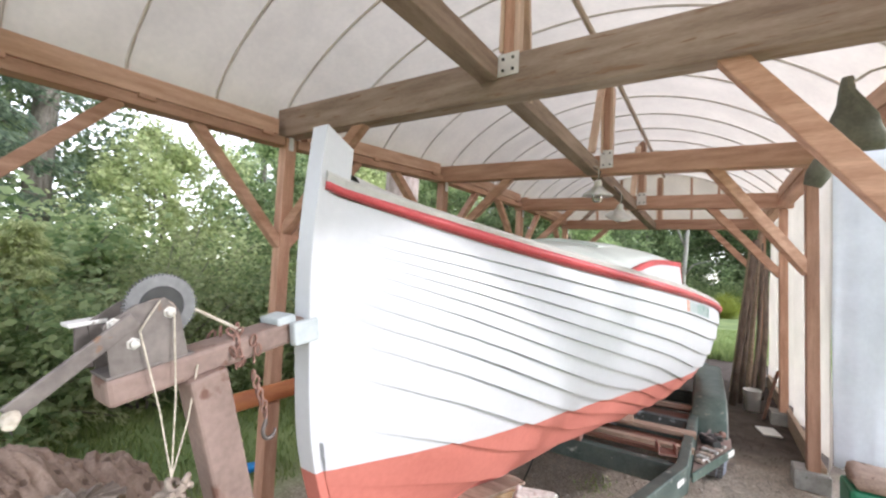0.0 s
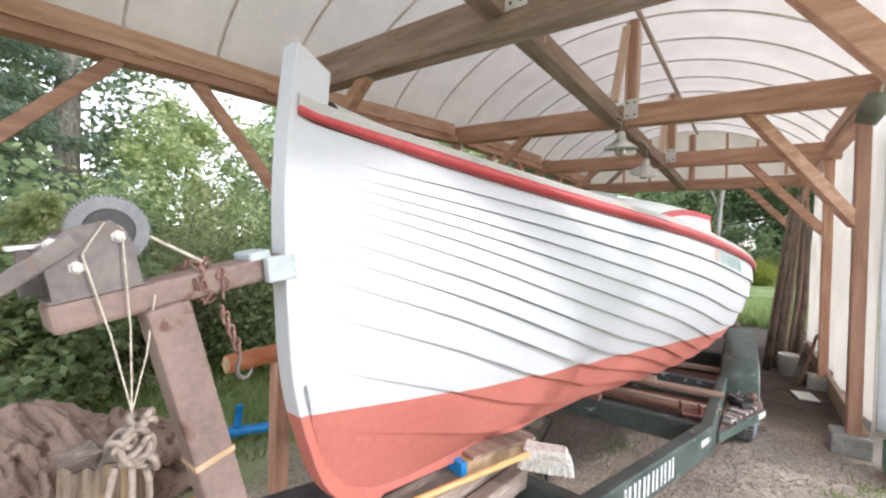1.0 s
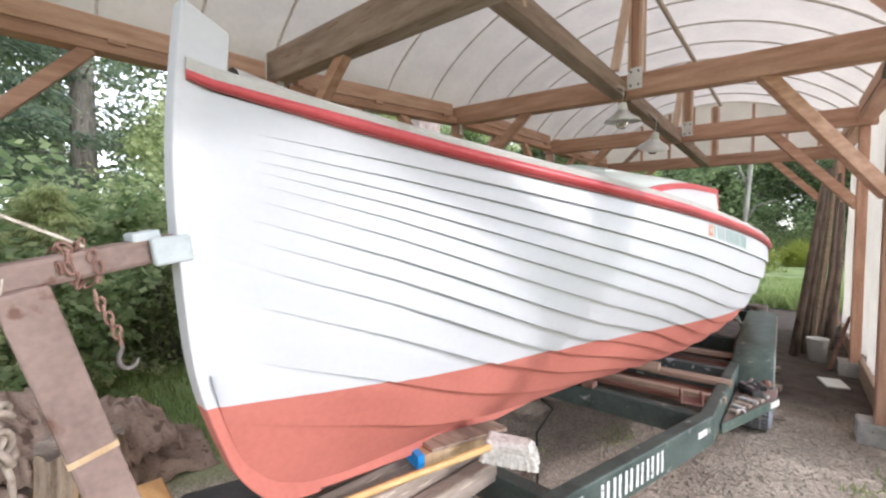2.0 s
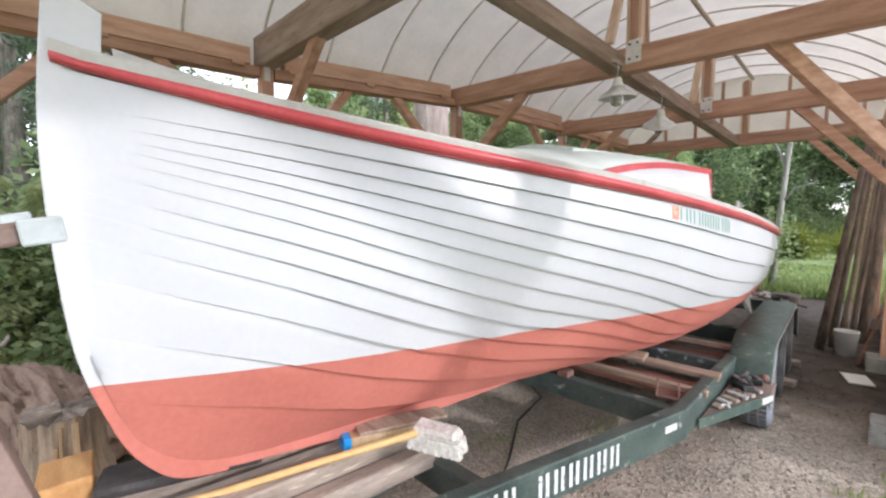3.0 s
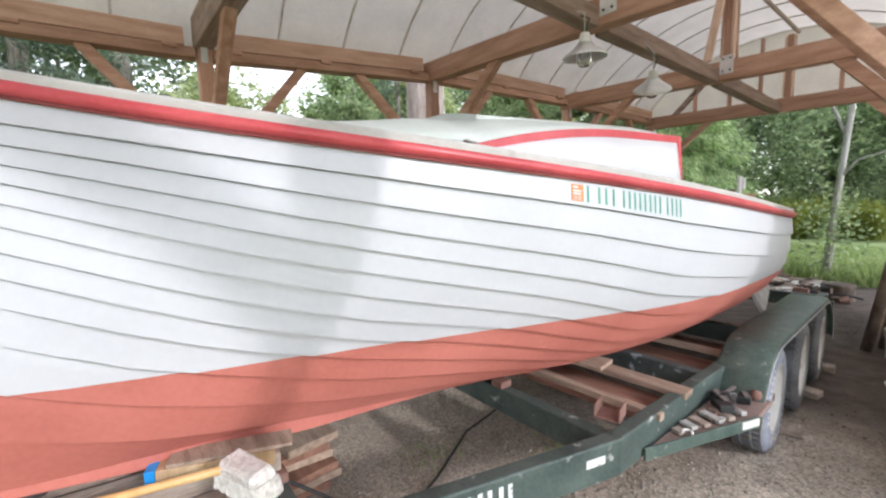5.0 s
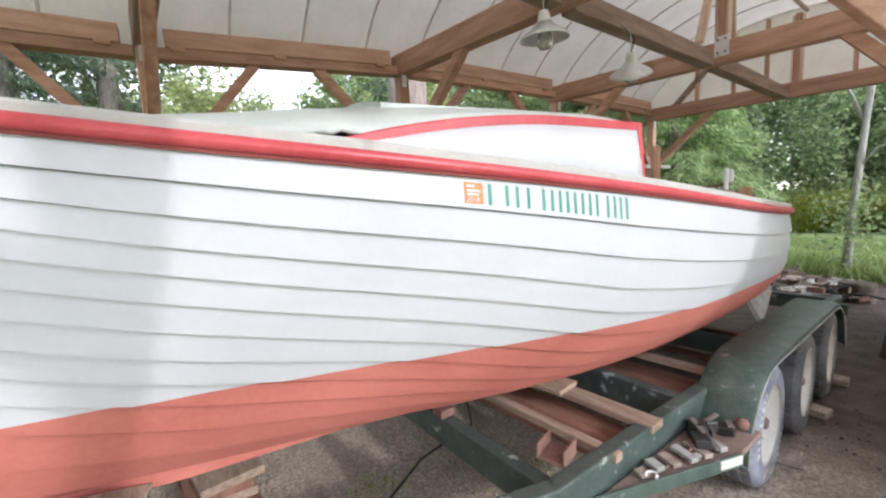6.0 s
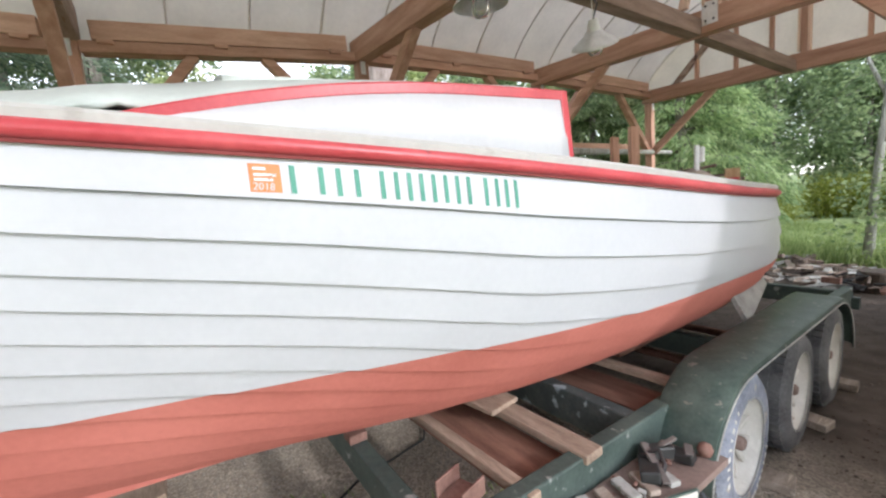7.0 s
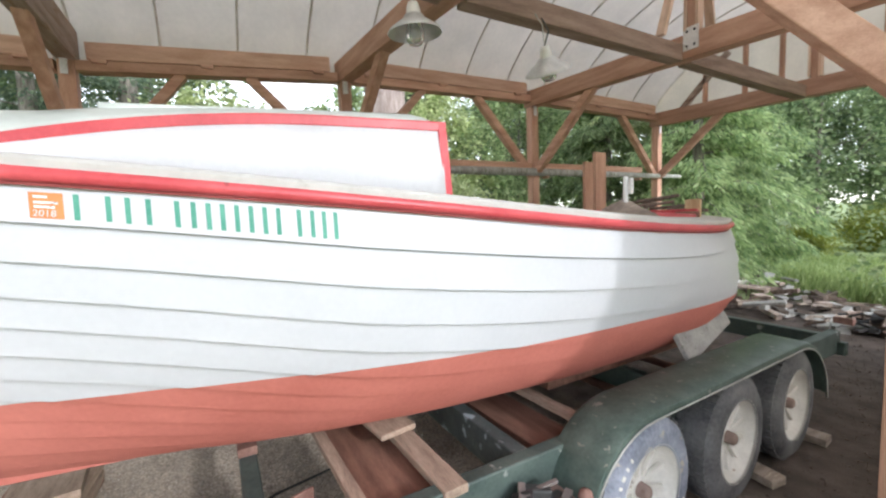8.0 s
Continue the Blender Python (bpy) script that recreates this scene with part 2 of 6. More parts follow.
M["grass_blade"] = leaf_material("grass_blade", (0.17, 0.25, 0.08), (0.40, 0.47, 0.19))


def hull_material():
    """White topsides above the painted waterline, red antifouling below it."""
    m = material("hull_paint", (0.545, 0.55, 0.575), (0.595, 0.60, 0.625), 2.5, 0.42, bump=0.008, fine=50)
    n, l = m.node_tree.nodes, m.node_tree.links
    b = n["Principled BSDF"]
    white = b.inputs["Base Color"].links[0].from_socket
    geo = n.new("ShaderNodeTexCoord")
    dot = n.new("ShaderNodeVectorMath")
    dot.operation = "DOT_PRODUCT"
    dot.inputs[1].default_value = (0, WL_DROP, 1)
    l.new(geo.outputs["Object"], dot.inputs[0])
    lt = n.new("ShaderNodeMath")
    lt.operation = "LESS_THAN"
    lt.inputs[1].default_value = WL_Z
    l.new(dot.outputs["Value"], lt.inputs[0])
    red = n.new("ShaderNodeValToRGB")
    red.color_ramp.elements[0].position, red.color_ramp.elements[1].position = 0.5, 0.95
    red.color_ramp.elements[0].color, red.color_ramp.elements[1].color = (0.445, 0.132, 0.100, 1), (0.555, 0.18, 0.14, 1)
    noise_out = [x for x in n if x.bl_idname == "ShaderNodeMath" and x.operation == "MULTIPLY_ADD"][0].outputs[0]
    l.new(noise_out, red.inputs[0])
    mix = n.new("ShaderNodeMixRGB")
    l.new(lt.outputs[0], mix.inputs[0])
    l.new(white, mix.inputs[1])
    l.new(red.outputs[0], mix.inputs[2])
    l.new(mix.outputs[0], b.inputs["Base Color"])
    rr = n.new("ShaderNodeMapRange")
    rr.inputs["To Min"].default_value, rr.inputs["To Max"].default_value = 0.36, 0.75
    l.new(lt.outputs[0], rr.inputs["Value"])
    l.new(rr.outputs[0], b.inputs["Roughness"])
    return m


WL_Z, WL_DROP = 1.162, 0.029


def ground_material():
    """Gravel and dirt under the roof, grass and litter outside it."""
    m = material("ground_gravel", (0.30, 0.245, 0.19), (0.56, 0.475, 0.385), 2.2, 0.95, bump=0.6, fine=95)
    n, l = m.node_tree.nodes, m.node_tree.links
    b = n["Principled BSDF"]
    gravel = b.inputs["Base Color"].links[0].from_socket
    geo = n.new("ShaderNodeNewGeometry")
    sep = n.new("ShaderNodeSeparateXYZ")
    l.new(geo.outputs["Position"], sep.inputs[0])
    ns = n.new("ShaderNodeTexNoise")
    ns.inputs["Scale"].default_value, ns.inputs["Detail"].default_value = 0.9, 6
    l.new(geo.outputs["Position"], ns.inputs["Vector"])
    # distance outside a box round the shelter
    def edge(sock, sign, offset):
        q = n.new("ShaderNodeMath")
        q.operation = "MULTIPLY_ADD"
        l.new(sock, q.inputs[0])
        q.inputs[1].default_value, q.inputs[2].default_value = sign, offset
        return q.outputs[0]
    outs = [edge(sep.outputs[0], -1, -1.75), edge(sep.outputs[1], 1, -10.8), edge(sep.outputs[0], 1, -2.3)]
    cur = outs[0]
    for o in outs[1:]:
        mxn = n.new("ShaderNodeMath")
        mxn.operation = "MAXIMUM"
        l.new(cur, mxn.inputs[0])
        l.new(o, mxn.inputs[1])
        cur = mxn.outputs[0]
    sm = n.new("ShaderNodeMath")
    sm.operation = "MULTIPLY_ADD"
    l.new(ns.outputs[0], sm.inputs[0])
    sm.inputs[1].default_value = 2.4
    l.new(cur, sm.inputs[2])
    st = n.new("ShaderNodeMapRange")
    st.inputs["From Min"].default_value, st.inputs["From Max"].default_value = 1.0, 1.8
    l.new(sm.outputs[0], st.inputs["Value"])
    gr = n.new("ShaderNodeValToRGB")
    gr.color_ramp.elements[0].position, gr.color_ramp.elements[1].position = 0.35, 0.7
    gr.color_ramp.elements[0].color, gr.color_ramp.elements[1].color = (0.16, 0.23, 0.075, 1), (0.34, 0.41, 0.17, 1)
    l.new(ns.outputs[0], gr.inputs[0])
    mix = n.new("ShaderNodeMixRGB")
    l.new(st.outputs[0], mix.inputs[0])
    vo = n.new("ShaderNodeTexVoronoi")
    vo.inputs["Scale"].default_value = 85
    l.new(geo.outputs["Position"], vo.inputs["Vector"])
    bw = n.new("ShaderNodeSeparateColor")
    l.new(vo.outputs["Color"], bw.inputs[0])
    pr = n.new("ShaderNodeMapRange")
    pr.inputs["To Min"].default_value, pr.inputs["To Max"].default_value = 0.62, 1.35
    l.new(bw.outputs[0], pr.inputs["Value"])
    pv = n.new("ShaderNodeHueSaturation")
    l.new(pr.outputs[0], pv.inputs["Value"])
    l.new(gravel, pv.inputs["Color"])
    # trodden brown dirt towards the back of the shelter
    dn = n.new("ShaderNodeMath")
    dn.operation = "MULTIPLY_ADD"
    l.new(ns.outputs[0], dn.inputs[0])
    dn.inputs[1].default_value = 1.6
    l.new(sep.outputs[1], dn.inputs[2])
    dr = n.new("ShaderNodeMapRange")
    dr.inputs["From Min"].default_value, dr.inputs["From Max"].default_value = 4.5, 5.8
    l.new(dn.outputs[0], dr.inputs["Value"])
    dirt = n.new("ShaderNodeValToRGB")
    dirt.color_ramp.elements[0].position, dirt.color_ramp.elements[1].position = 0.3, 0.75
    dirt.color_ramp.elements[0].color, dirt.color_ramp.elements[1].color = (0.050, 0.037, 0.030, 1), (0.130, 0.098, 0.080, 1)
    n2 = n.new("ShaderNodeTexNoise")
    n2.inputs["Scale"].default_value, n2.inputs["Detail"].default_value = 6.0, 10
    l.new(geo.outputs["Position"], n2.inputs["Vector"])
    l.new(n2.outputs[0], dirt.inputs[0])
    dm = n.new("ShaderNodeMixRGB")
    l.new(dr.outputs[0], dm.inputs[0])
    l.new(pv.outputs[0], dm.inputs[1])
    l.new(dirt.outputs[0], dm.inputs[2])
    l.new(dm.outputs[0], mix.inputs[1])
    l.new(gr.outputs[0], mix.inputs[2])
    l.new(mix.outputs[0], b.inputs["Base Color"])
    return m


M["hull"] = hull_material()
M["ground"] = ground_material()


# ---- builders ----
def mesh_object(name, bm, mat, smooth=False):
    me = bpy.data.meshes.new(name)
    bm.to_mesh(me)
    bm.free()
    me.materials.append(mat)
    if smooth:
        me.shade_smooth()
    return new(name, me)


def part(name, bm, mat, parent, label="", smooth=False):
    ob = mesh_object(name, bm, mat, smooth)
    ob.parent = parent
    return tagged(ob, label)


def thing(name, label, category, at=(0, 0, 0), group="", kind=""):
    ob = new(name)
    ob.location = at
    ob.empty_display_size = 0.1
    return tagged(ob, label, category, group, kind)


def add_box(bm, m, sx, sy, sz, bevel=0.0):
    r = bmesh.ops.create_cube(bm, size=1.0, matrix=m @ Matrix.Diagonal((sx, sy, sz, 1)))
    if bevel:
        edges = list({e for v in r["verts"] for e in v.link_edges})
        bmesh.ops.bevel(bm, geom=edges, offset=bevel, segments=2, profile=0.5, affect="EDGES")


def box(cx, cy, cz, sx, sy, sz, bevel=0.006, rx=0, ry=0, rz=0):
    bm = bmesh.new()
    add_box(bm, pose(cx, cy, cz, rx, ry, rz), sx, sy, sz, bevel)
    return bm


def span_matrix(a, b, up=(0, 0, 1)):
    """Frame with y along a to b, z near up, at the middle."""
    a, b = Vector(a), Vector(b)
    y = (b - a).normalized()
    x = y.cross(Vector(up)).normalized()
    z = x.cross(y)
    m = Matrix((x, y, z)).transposed().to_4x4()
    m.translation = (a + b) / 2
    return m


def bar(a, b, w, h, bevel=0.006, up=(0, 0, 1), bm=None):
    """Squared timber from a to b, w wide and h deep."""
    bm = bm or bmesh.new()
    add_box(bm, span_matrix(a, b, up), w, (Vector(b) - Vector(a)).length, h, bevel)
    return bm


def add_tube(bm, pts, radii, sides=10, cap=True):
    """Round bar along points, with a radius at each."""
    pts = [Vector(p) for p in pts]
    if isinstance(radii, (int, float)):
        radii = [radii] * len(pts)
    rings = []
    ref = None
    for i, p in enumerate(pts):
        d = (pts[min(i + 1, len(pts) - 1)] - pts[max(i - 1, 0)]).normalized()
        if ref is None:
            ref = Vector((0, 0, 1)) if abs(d.z) < 0.9 else Vector((1, 0, 0))
        u = (ref - d * ref.dot(d)).normalized()
        ref = u
        w = d.cross(u)
        rings.append([bm.verts.new(p + (u * math.cos(a) + w * math.sin(a)) * radii[i]) for a in (2 * math.pi * k / sides for k in range(sides))])
    for r0, r1 in zip(rings, rings[1:]):
        for k in range(sides):
            bm.faces.new((r0[k], r0[(k + 1) % sides], r1[(k + 1) % sides], r1[k]))
    if cap:
        bm.faces.new(rings[0][::-1])
        bm.faces.new(rings[-1])
    return bm


def tube(pts, radii, sides=10):
    return add_tube(bmesh.new(), pts, radii, sides)


def lathe(profile, sides=24, m=None, bm=None):
    """Turned shape from (radius, height) pairs round z."""
    bm = bm or bmesh.new()
    m = m or Matrix()
    rings = [[bm.verts.new(m @ Vector((r * math.cos(2 * math.pi * k / sides), r * math.sin(2 * math.pi * k / sides), h))) for k in range(sides)] for r, h in profile]
    for r0, r1 in zip(rings, rings[1:]):
        for k in range(sides):
            bm.faces.new((r0[k], r0[(k + 1) % sides], r1[(k + 1) % sides], r1[k]))
    return bm


def extrude_outline(pts, axis, lo, hi, bevel=0.0):
    """Prism from a 2D outline. axis x: outline is (y, z); axis y: outline is (x, z); axis z: (x, y)."""
    bm = bmesh.new()
    def at(p, v):
        return {"x": (v, p[0], p[1]), "y": (p[0], v, p[1]), "z": (p[0], p[1], v)}[axis]
    lo_v = [bm.verts.new(at(p, lo)) for p in pts]
    hi_v = [bm.verts.new(at(p, hi)) for p in pts]
    n = len(pts)
    bm.faces.new(lo_v)
    bm.faces.new(hi_v[::-1])
    for i in range(n):
        bm.faces.new((lo_v[i], hi_v[i], hi_v[(i + 1) % n], lo_v[(i + 1) % n]))
    bmesh.ops.recalc_face_normals(bm, faces=bm.faces)
    if bevel:
        bmesh.ops.bevel(bm, geom=list(bm.edges), offset=bevel, segments=2, profile=0.5, affect="EDGES")
    return bm


def grid_faces(bm, rows):
    """Quads between rows of vertex positions."""
    vs = [[bm.verts.new(p) for p in r] for r in rows]
    for a, b in zip(vs, vs[1:]):
        for i in range(len(a) - 1):
            bm.faces.new((a[i], a[i + 1], b[i + 1], b[i]))
    return vs


def rumple(bm, amount, size, seed=0.0):
    for v in bm.verts:
        q = Vector((v.co.x, v.co.y, v.co.z)) / size + Vector((seed, seed * 1.7, 0))
        v.co += noise.noise_vector(q) * amount


def smooth_curve(xs, vs):
    """Natural cubic through knots."""
    xs, vs = np.array(xs, float), np.array(vs, float)
    n, h = len(xs), np.diff(xs)
    a, b = np.eye(n), np.zeros(n)
    for i in range(1, n - 1):
        a[i, i - 1:i + 2] = h[i - 1], 2 * (h[i - 1] + h[i]), h[i]
        b[i] = 6 * ((vs[i + 1] - vs[i]) / h[i] - (vs[i] - vs[i - 1]) / h[i - 1])
    k = np.linalg.solve(a, b)

    def f(x):
        i = int(np.clip(np.searchsorted(xs, x) - 1, 0, n - 2))
        t, d = x - xs[i], h[i]
        return float(vs[i] + t * ((vs[i + 1] - vs[i]) / d - d * (2 * k[i] + k[i + 1]) / 6) + t * t * k[i] / 2 + t ** 3 * (k[i + 1] - k[i]) / (6 * d))
    return f


# ---- ground ----
def build_ground():
    bm = bmesh.new()
    xs = [-400, -150, -60, -30, -15] + [-10 + 0.5 * i for i in range(41)] + [14, 22, 40, 90, 200, 400]
    ys = [-300, -100, -30, -12] + [-6 + 0.5 * i for i in range(53)] + [24, 30, 40, 60, 120, 300, 600]
    rows = []
    for y in ys:
        row = []
        for x in xs:
            z = 0.03 * noise.noise((x * 0.8, y * 0.8, 0)) if abs(x) < 12 and -6 < y < 22 else 0.0
            if x < -2.8:
                z += min(0.5, (-2.8 - x) * 0.06)
            inside = -1.6 < x < 2.0 and 0 < y < 9
            row.append((x, y, z * (0.35 if inside else 1.0)))
        rows.append(row)
    grid_faces(bm, rows)
    return tagged(mesh_object("ground", bm, M["ground"], True), "grey-brown gravel and dirt under the shelter, grass outside", "ground", kind="structure")


ground = build_ground()

# ---- shelter ----
POST_Y = [-0.64, 1.38, 3.52, 5.93, 8.49]
RIGHT_Y = [-0.76, 1.46, 3.74, 6.02, 8.50]
RIGHT_POST_Y = [-0.76, 1.46, 4.15, 6.10, 8.50]
LEFT_X = [-2.34, -2.25, -2.0, -1.96, -1.94]
RIGHT_X = [2.02, 2.02, 1.75, 1.70, 1.66]
LEFT_LOW = [2.90, 2.90, 2.92, 2.91, 2.86]
RIGHT_LOW = [2.76, 2.76, 2.79, 2.78, 2.77]
PLATE_TOP = [2.98, 3.03, 3.14, 3.18, 3.15]
KING_X = [-0.07, -0.065, 0.02, 0.02, 0.0]
BEAM_OFF = -0.12
frame_thing = thing("timber_frame", "orange-brown fir timber frame of an open boat shelter", "timber frame", kind="structure")


def build_frame():
    p = frame_thing
    ridge = []
    up = Vector((0, 0, 1))
    for k, (ly, ry) in enumerate(zip(POST_Y, RIGHT_Y)):
        lx, rx = LEFT_X[k], RIGHT_X[k]
        grey = k <= 1
        h = 0.26 if grey else 0.2
        left, right = Vector((lx, ly, LEFT_LOW[k])), Vector((rx, ry, RIGHT_LOW[k]))
        across = (right - left).normalized()
        mid = left + across * ((KING_X[k] - lx) / across.x)
        ridge.append(mid)
        py = RIGHT_POST_Y[k]
        part("post", bar((lx, ly, 0.0), (lx, ly, left.z - 0.004), 0.11, 0.11, 0.008, (0, 1, 0)), M["fir_z"], p)
        bx = rx - (0.05 if k == 2 else 0.0)
        part("post", bar((bx, py, 0.14), (bx, py, right.z - 0.004), 0.09, 0.12, 0.008, (0, 1, 0)), M["fir_z"], p)
        bm = box(bx - 0.02, py, 0.055, 0.24, 0.26, 0.19, 0.012)
        bmesh.ops.subdivide_edges(bm, edges=bm.edges, cuts=2)
        rumple(bm, 0.010, 0.07)
        part("footing", bm, M["concrete"], p, "rough concrete footing block")
        part("cross_beam", bar(left - across * 0.08 + up * (h / 2), right + across * 0.1 + up * (h / 2), 0.13, h, 0.008), M["grey_timber" if grey else "fir_x"], p, "weathered grey-brown cross beam" if grey else "")
        part("strap", box(lx + 0.068, ly - 0.01, left.z - 0.06, 0.005, 0.05, 0.12, 0.002), M["galv"], p, "small galvanised strap plate")
        # knee braces in the cross direction
        part("brace", bar(Vector((lx + 0.03, ly, 2.06)), left + across * 0.95 + up * 0.03, 0.08, 0.09), M["fir_x"], p)
        part("brace", bar(Vector((bx - 0.02, py, 1.48 if k <= 1 else 1.90)), right - across * (1.0 if k <= 1 else 0.82) + up * 0.03, 0.08, 0.10), M["fir_x"], p)
        # king post with side boards and bracket plates
        zt, x, y = mid.z + h, mid.x, mid.y
        part("king_post", bar((x, y, zt - 0.02), (x, y, 3.88), 0.065, 0.12, 0.006, (0, 1, 0)), M["fir_z"], p)
        # side boards of the king post and the pair of slanting boards down to the centre beam
        for dx, dy, lift in ((-0.046, -0.03, 0.02), (0.046, -0.02, 0.0)):
            part("king_board", bar((x + dx, y + dy, zt + 0.004 + lift), (x + dx, y + dy, 3.86), 0.024, 0.085, 0.003, (0, 1, 0)), M["pale_fir"], p)
        if 1 < k < 4:
            part("king_brace", bar((x - 0.075, y - 0.36, mid.z + 0.15), (x - 0.045, y - 0.10, 3.80), 0.035, 0.075, 0.004, (1, 0, 0)), M["pale_fir"], p)
        if k < 4:
            part("king_brace", bar((x - 0.075, y + 0.42, mid.z + 0.15), (x + 0.01, y + 0.10, 3.82), 0.035, 0.075, 0.004, (1, 0, 0)), M["pale_fir"], p)
        b0, b1 = (h - 0.135, h + 0.005) if grey else (0.06, h + 0.05)
        if k == 4:
            continue
        part("bracket", box(x + 0.005, y - 0.069, mid.z + (b0 + b1) / 2, 0.14 if grey else 0.128, 0.006, b1 - b0, 0.002), M["galv"], p, "white galvanised bracket plate")
        for dx in (-0.04, 0.04):
            for dz in (b0 + 0.035, b1 - 0.035):
                part("bolt", lathe([(0, 0.008), (0.008, 0.008), (0.010, 0.0)], 8, pose(x + 0.005 + dx * 0.8, y - 0.072, mid.z + dz, 90, 0, 0)), M["black"], p)
    for k in range(4):
        l0, l1 = Vector((LEFT_X[k], POST_Y[k], PLATE_TOP[k])), Vector((LEFT_X[k + 1], POST_Y[k + 1], PLATE_TOP[k + 1]))
        r0, r1 = Vector((RIGHT_X[k], RIGHT_Y[k], RIGHT_LOW[k] + 0.24)), Vector((RIGHT_X[k + 1], RIGHT_Y[k + 1], RIGHT_LOW[k + 1] + 0.24))
        for side, (e0, e1) in enumerate(((l0, l1), (r0, r1))):
            d = (e1 - e0).normalized()
            inner = Vector((0.015 if side == 0 else -0.015, 0, -0.068))
            part("wall_plate", bar(e0 + d * 0.066 - up * 0.178, e1 - d * 0.066 - up * 0.178, 0.13, 0.08, 0.004), M["fir"], p)
            part("upper_plate", bar(e0 + d * 0.14 + inner, e1 - d * 0.14 + inner, 0.12, 0.135), M["fir_light"], p)
            if side == 0:
                for f in (0.10, 0.45, 0.88):
                    q = e0.lerp(e1, f)
                    part("block", box(q.x + 0.075, q.y, q.z - 0.148, 0.025, 0.10, 0.03, 0.004), M["fir"], p)
            # braces along the walls
            for e, sgn in ((e0, 1), (e1, -1)):
                if side == 0 or (k == 0 and sgn < 0):
                    low = k == 0 or (k == 1 and sgn > 0)
                    top = e + d * (0.78 if low else 0.86) * sgn - up * 0.205
                    foot = Vector((e.x, e.y + 0.03 * sgn, 1.93 if low else 2.05))
                    if side == 1:
                        foot, top = Vector((e.x, e.y, 1.97)), e + d * 0.70 * sgn - up * 0.20
                    part("brace", bar(foot, top, 0.15 if side else 0.08, 0.09, up=(1, 0, 0)), M["fir"], p)
        # beam along the middle, under the king posts
        c0, c1 = (ridge[i] + Vector((BEAM_OFF, 0, 0.112 if i <= 1 else -0.012)) for i in (k, k + 1))
        d = (c1 - c0).normalized()
        part("centre_beam", bar(c0 + d * 0.067 + up * 0.072, c1 - d * 0.067 + up * 0.072, 0.12, 0.14), M["grey_timber_y"], p, "weathered centre beam")


def arch(u):
    """Height of the roof over the plate at u from -1 (one eave) to 1."""
    return 3.07 - 0.06 * u + 0.91 * (1 - abs(u) ** 2.1) ** 0.8


def eaves(y):
    return float(np.interp(y, POST_Y, LEFT_X)) - 0.12, float(np.interp(y, RIGHT_Y, RIGHT_X)) + 0.1


def build_roof():
    roof = new("ceiling")
    tagged(roof, "arched white translucent fabric roof on metal hoops", "fabric roof", kind="structure")
    bm = bmesh.new()
    rows = []
    us = [-1 + 2 * i / 40 for i in range(41)]
    n = 130
    for j in range(n + 1):
        y = -1.8 + (8.67 + 1.8) * j / n
        l, r = eaves(y)
        c, hw = (l + r) / 2, (r - l) / 2
        sag = 0.012 * math.sin(2 * math.pi * (y + 1.6) / 0.6)
        skirt_l = (l - 0.004, y, float(np.interp(y, POST_Y, PLATE_TOP)) - 0.10)
        skirt_r = (r + 0.004, y, float(np.interp(y, RIGHT_Y, RIGHT_LOW)) + 0.20)
        rows.append([skirt_l] + [(c + hw * u, y, arch(u) + (0.008 + sag) * (1 - u * u) + 0.02) for u in us] + [skirt_r])
    grid_faces(bm, rows)
    part("fabric", bm, M["fabric"], roof, smooth=True)
    y = -1.6
    while y < 8.7:
        l, r = eaves(y)
        c, hw = (l + r) / 2, (r - l) / 2
        low_l, low_r = float(np.interp(y, POST_Y, PLATE_TOP)) - 0.12, float(np.interp(y, RIGHT_Y, RIGHT_LOW)) + 0.18
        part("hoop", tube([(l + 0.002, y, low_l)] + [(c + hw * u, y, arch(u) + 0.006) for u in us] + [(r - 0.002, y, low_r)], 0.0115, 6), M["hoop"], roof, smooth=True)
        y += 0.6
    part("ridge_pole", tube([(0.03, -1.7, 3.90), (0.075, 3.4, 3.91), (0.07, 8.5, 3.90)], 0.024, 10), M["tan_pole"], roof, "tan round ridge pole")
    # gable at the far end
    g = bmesh.new()
    l, r = eaves(8.60)
    c, hw = (l + r) / 2, (r - l) / 2
    grid_faces(g, [[(c + hw * u, 8.60, 3.0) for u in us], [(c + hw * u, 8.60, max(3.001, arch(u))) for u in us]])
    part("gable_fabric", g, M["fabric"], roof)
    for x in (-1.25, -0.75, -0.35, 0.55, 1.0, 1.4):
        u = (x - c) / hw
        part("stud", bar((x, 8.55, 3.01), (x, 8.55, arch(u) - 0.03), 0.04, 0.07, 0.003, (0, 1, 0)), M["fir_z"], roof)
    part("stud", bar((-1.6, 8.54, 3.02), (-0.95, 8.54, 3.66), 0.05, 0.08), M["grey_timber"], roof)


build_frame()
build_roof()


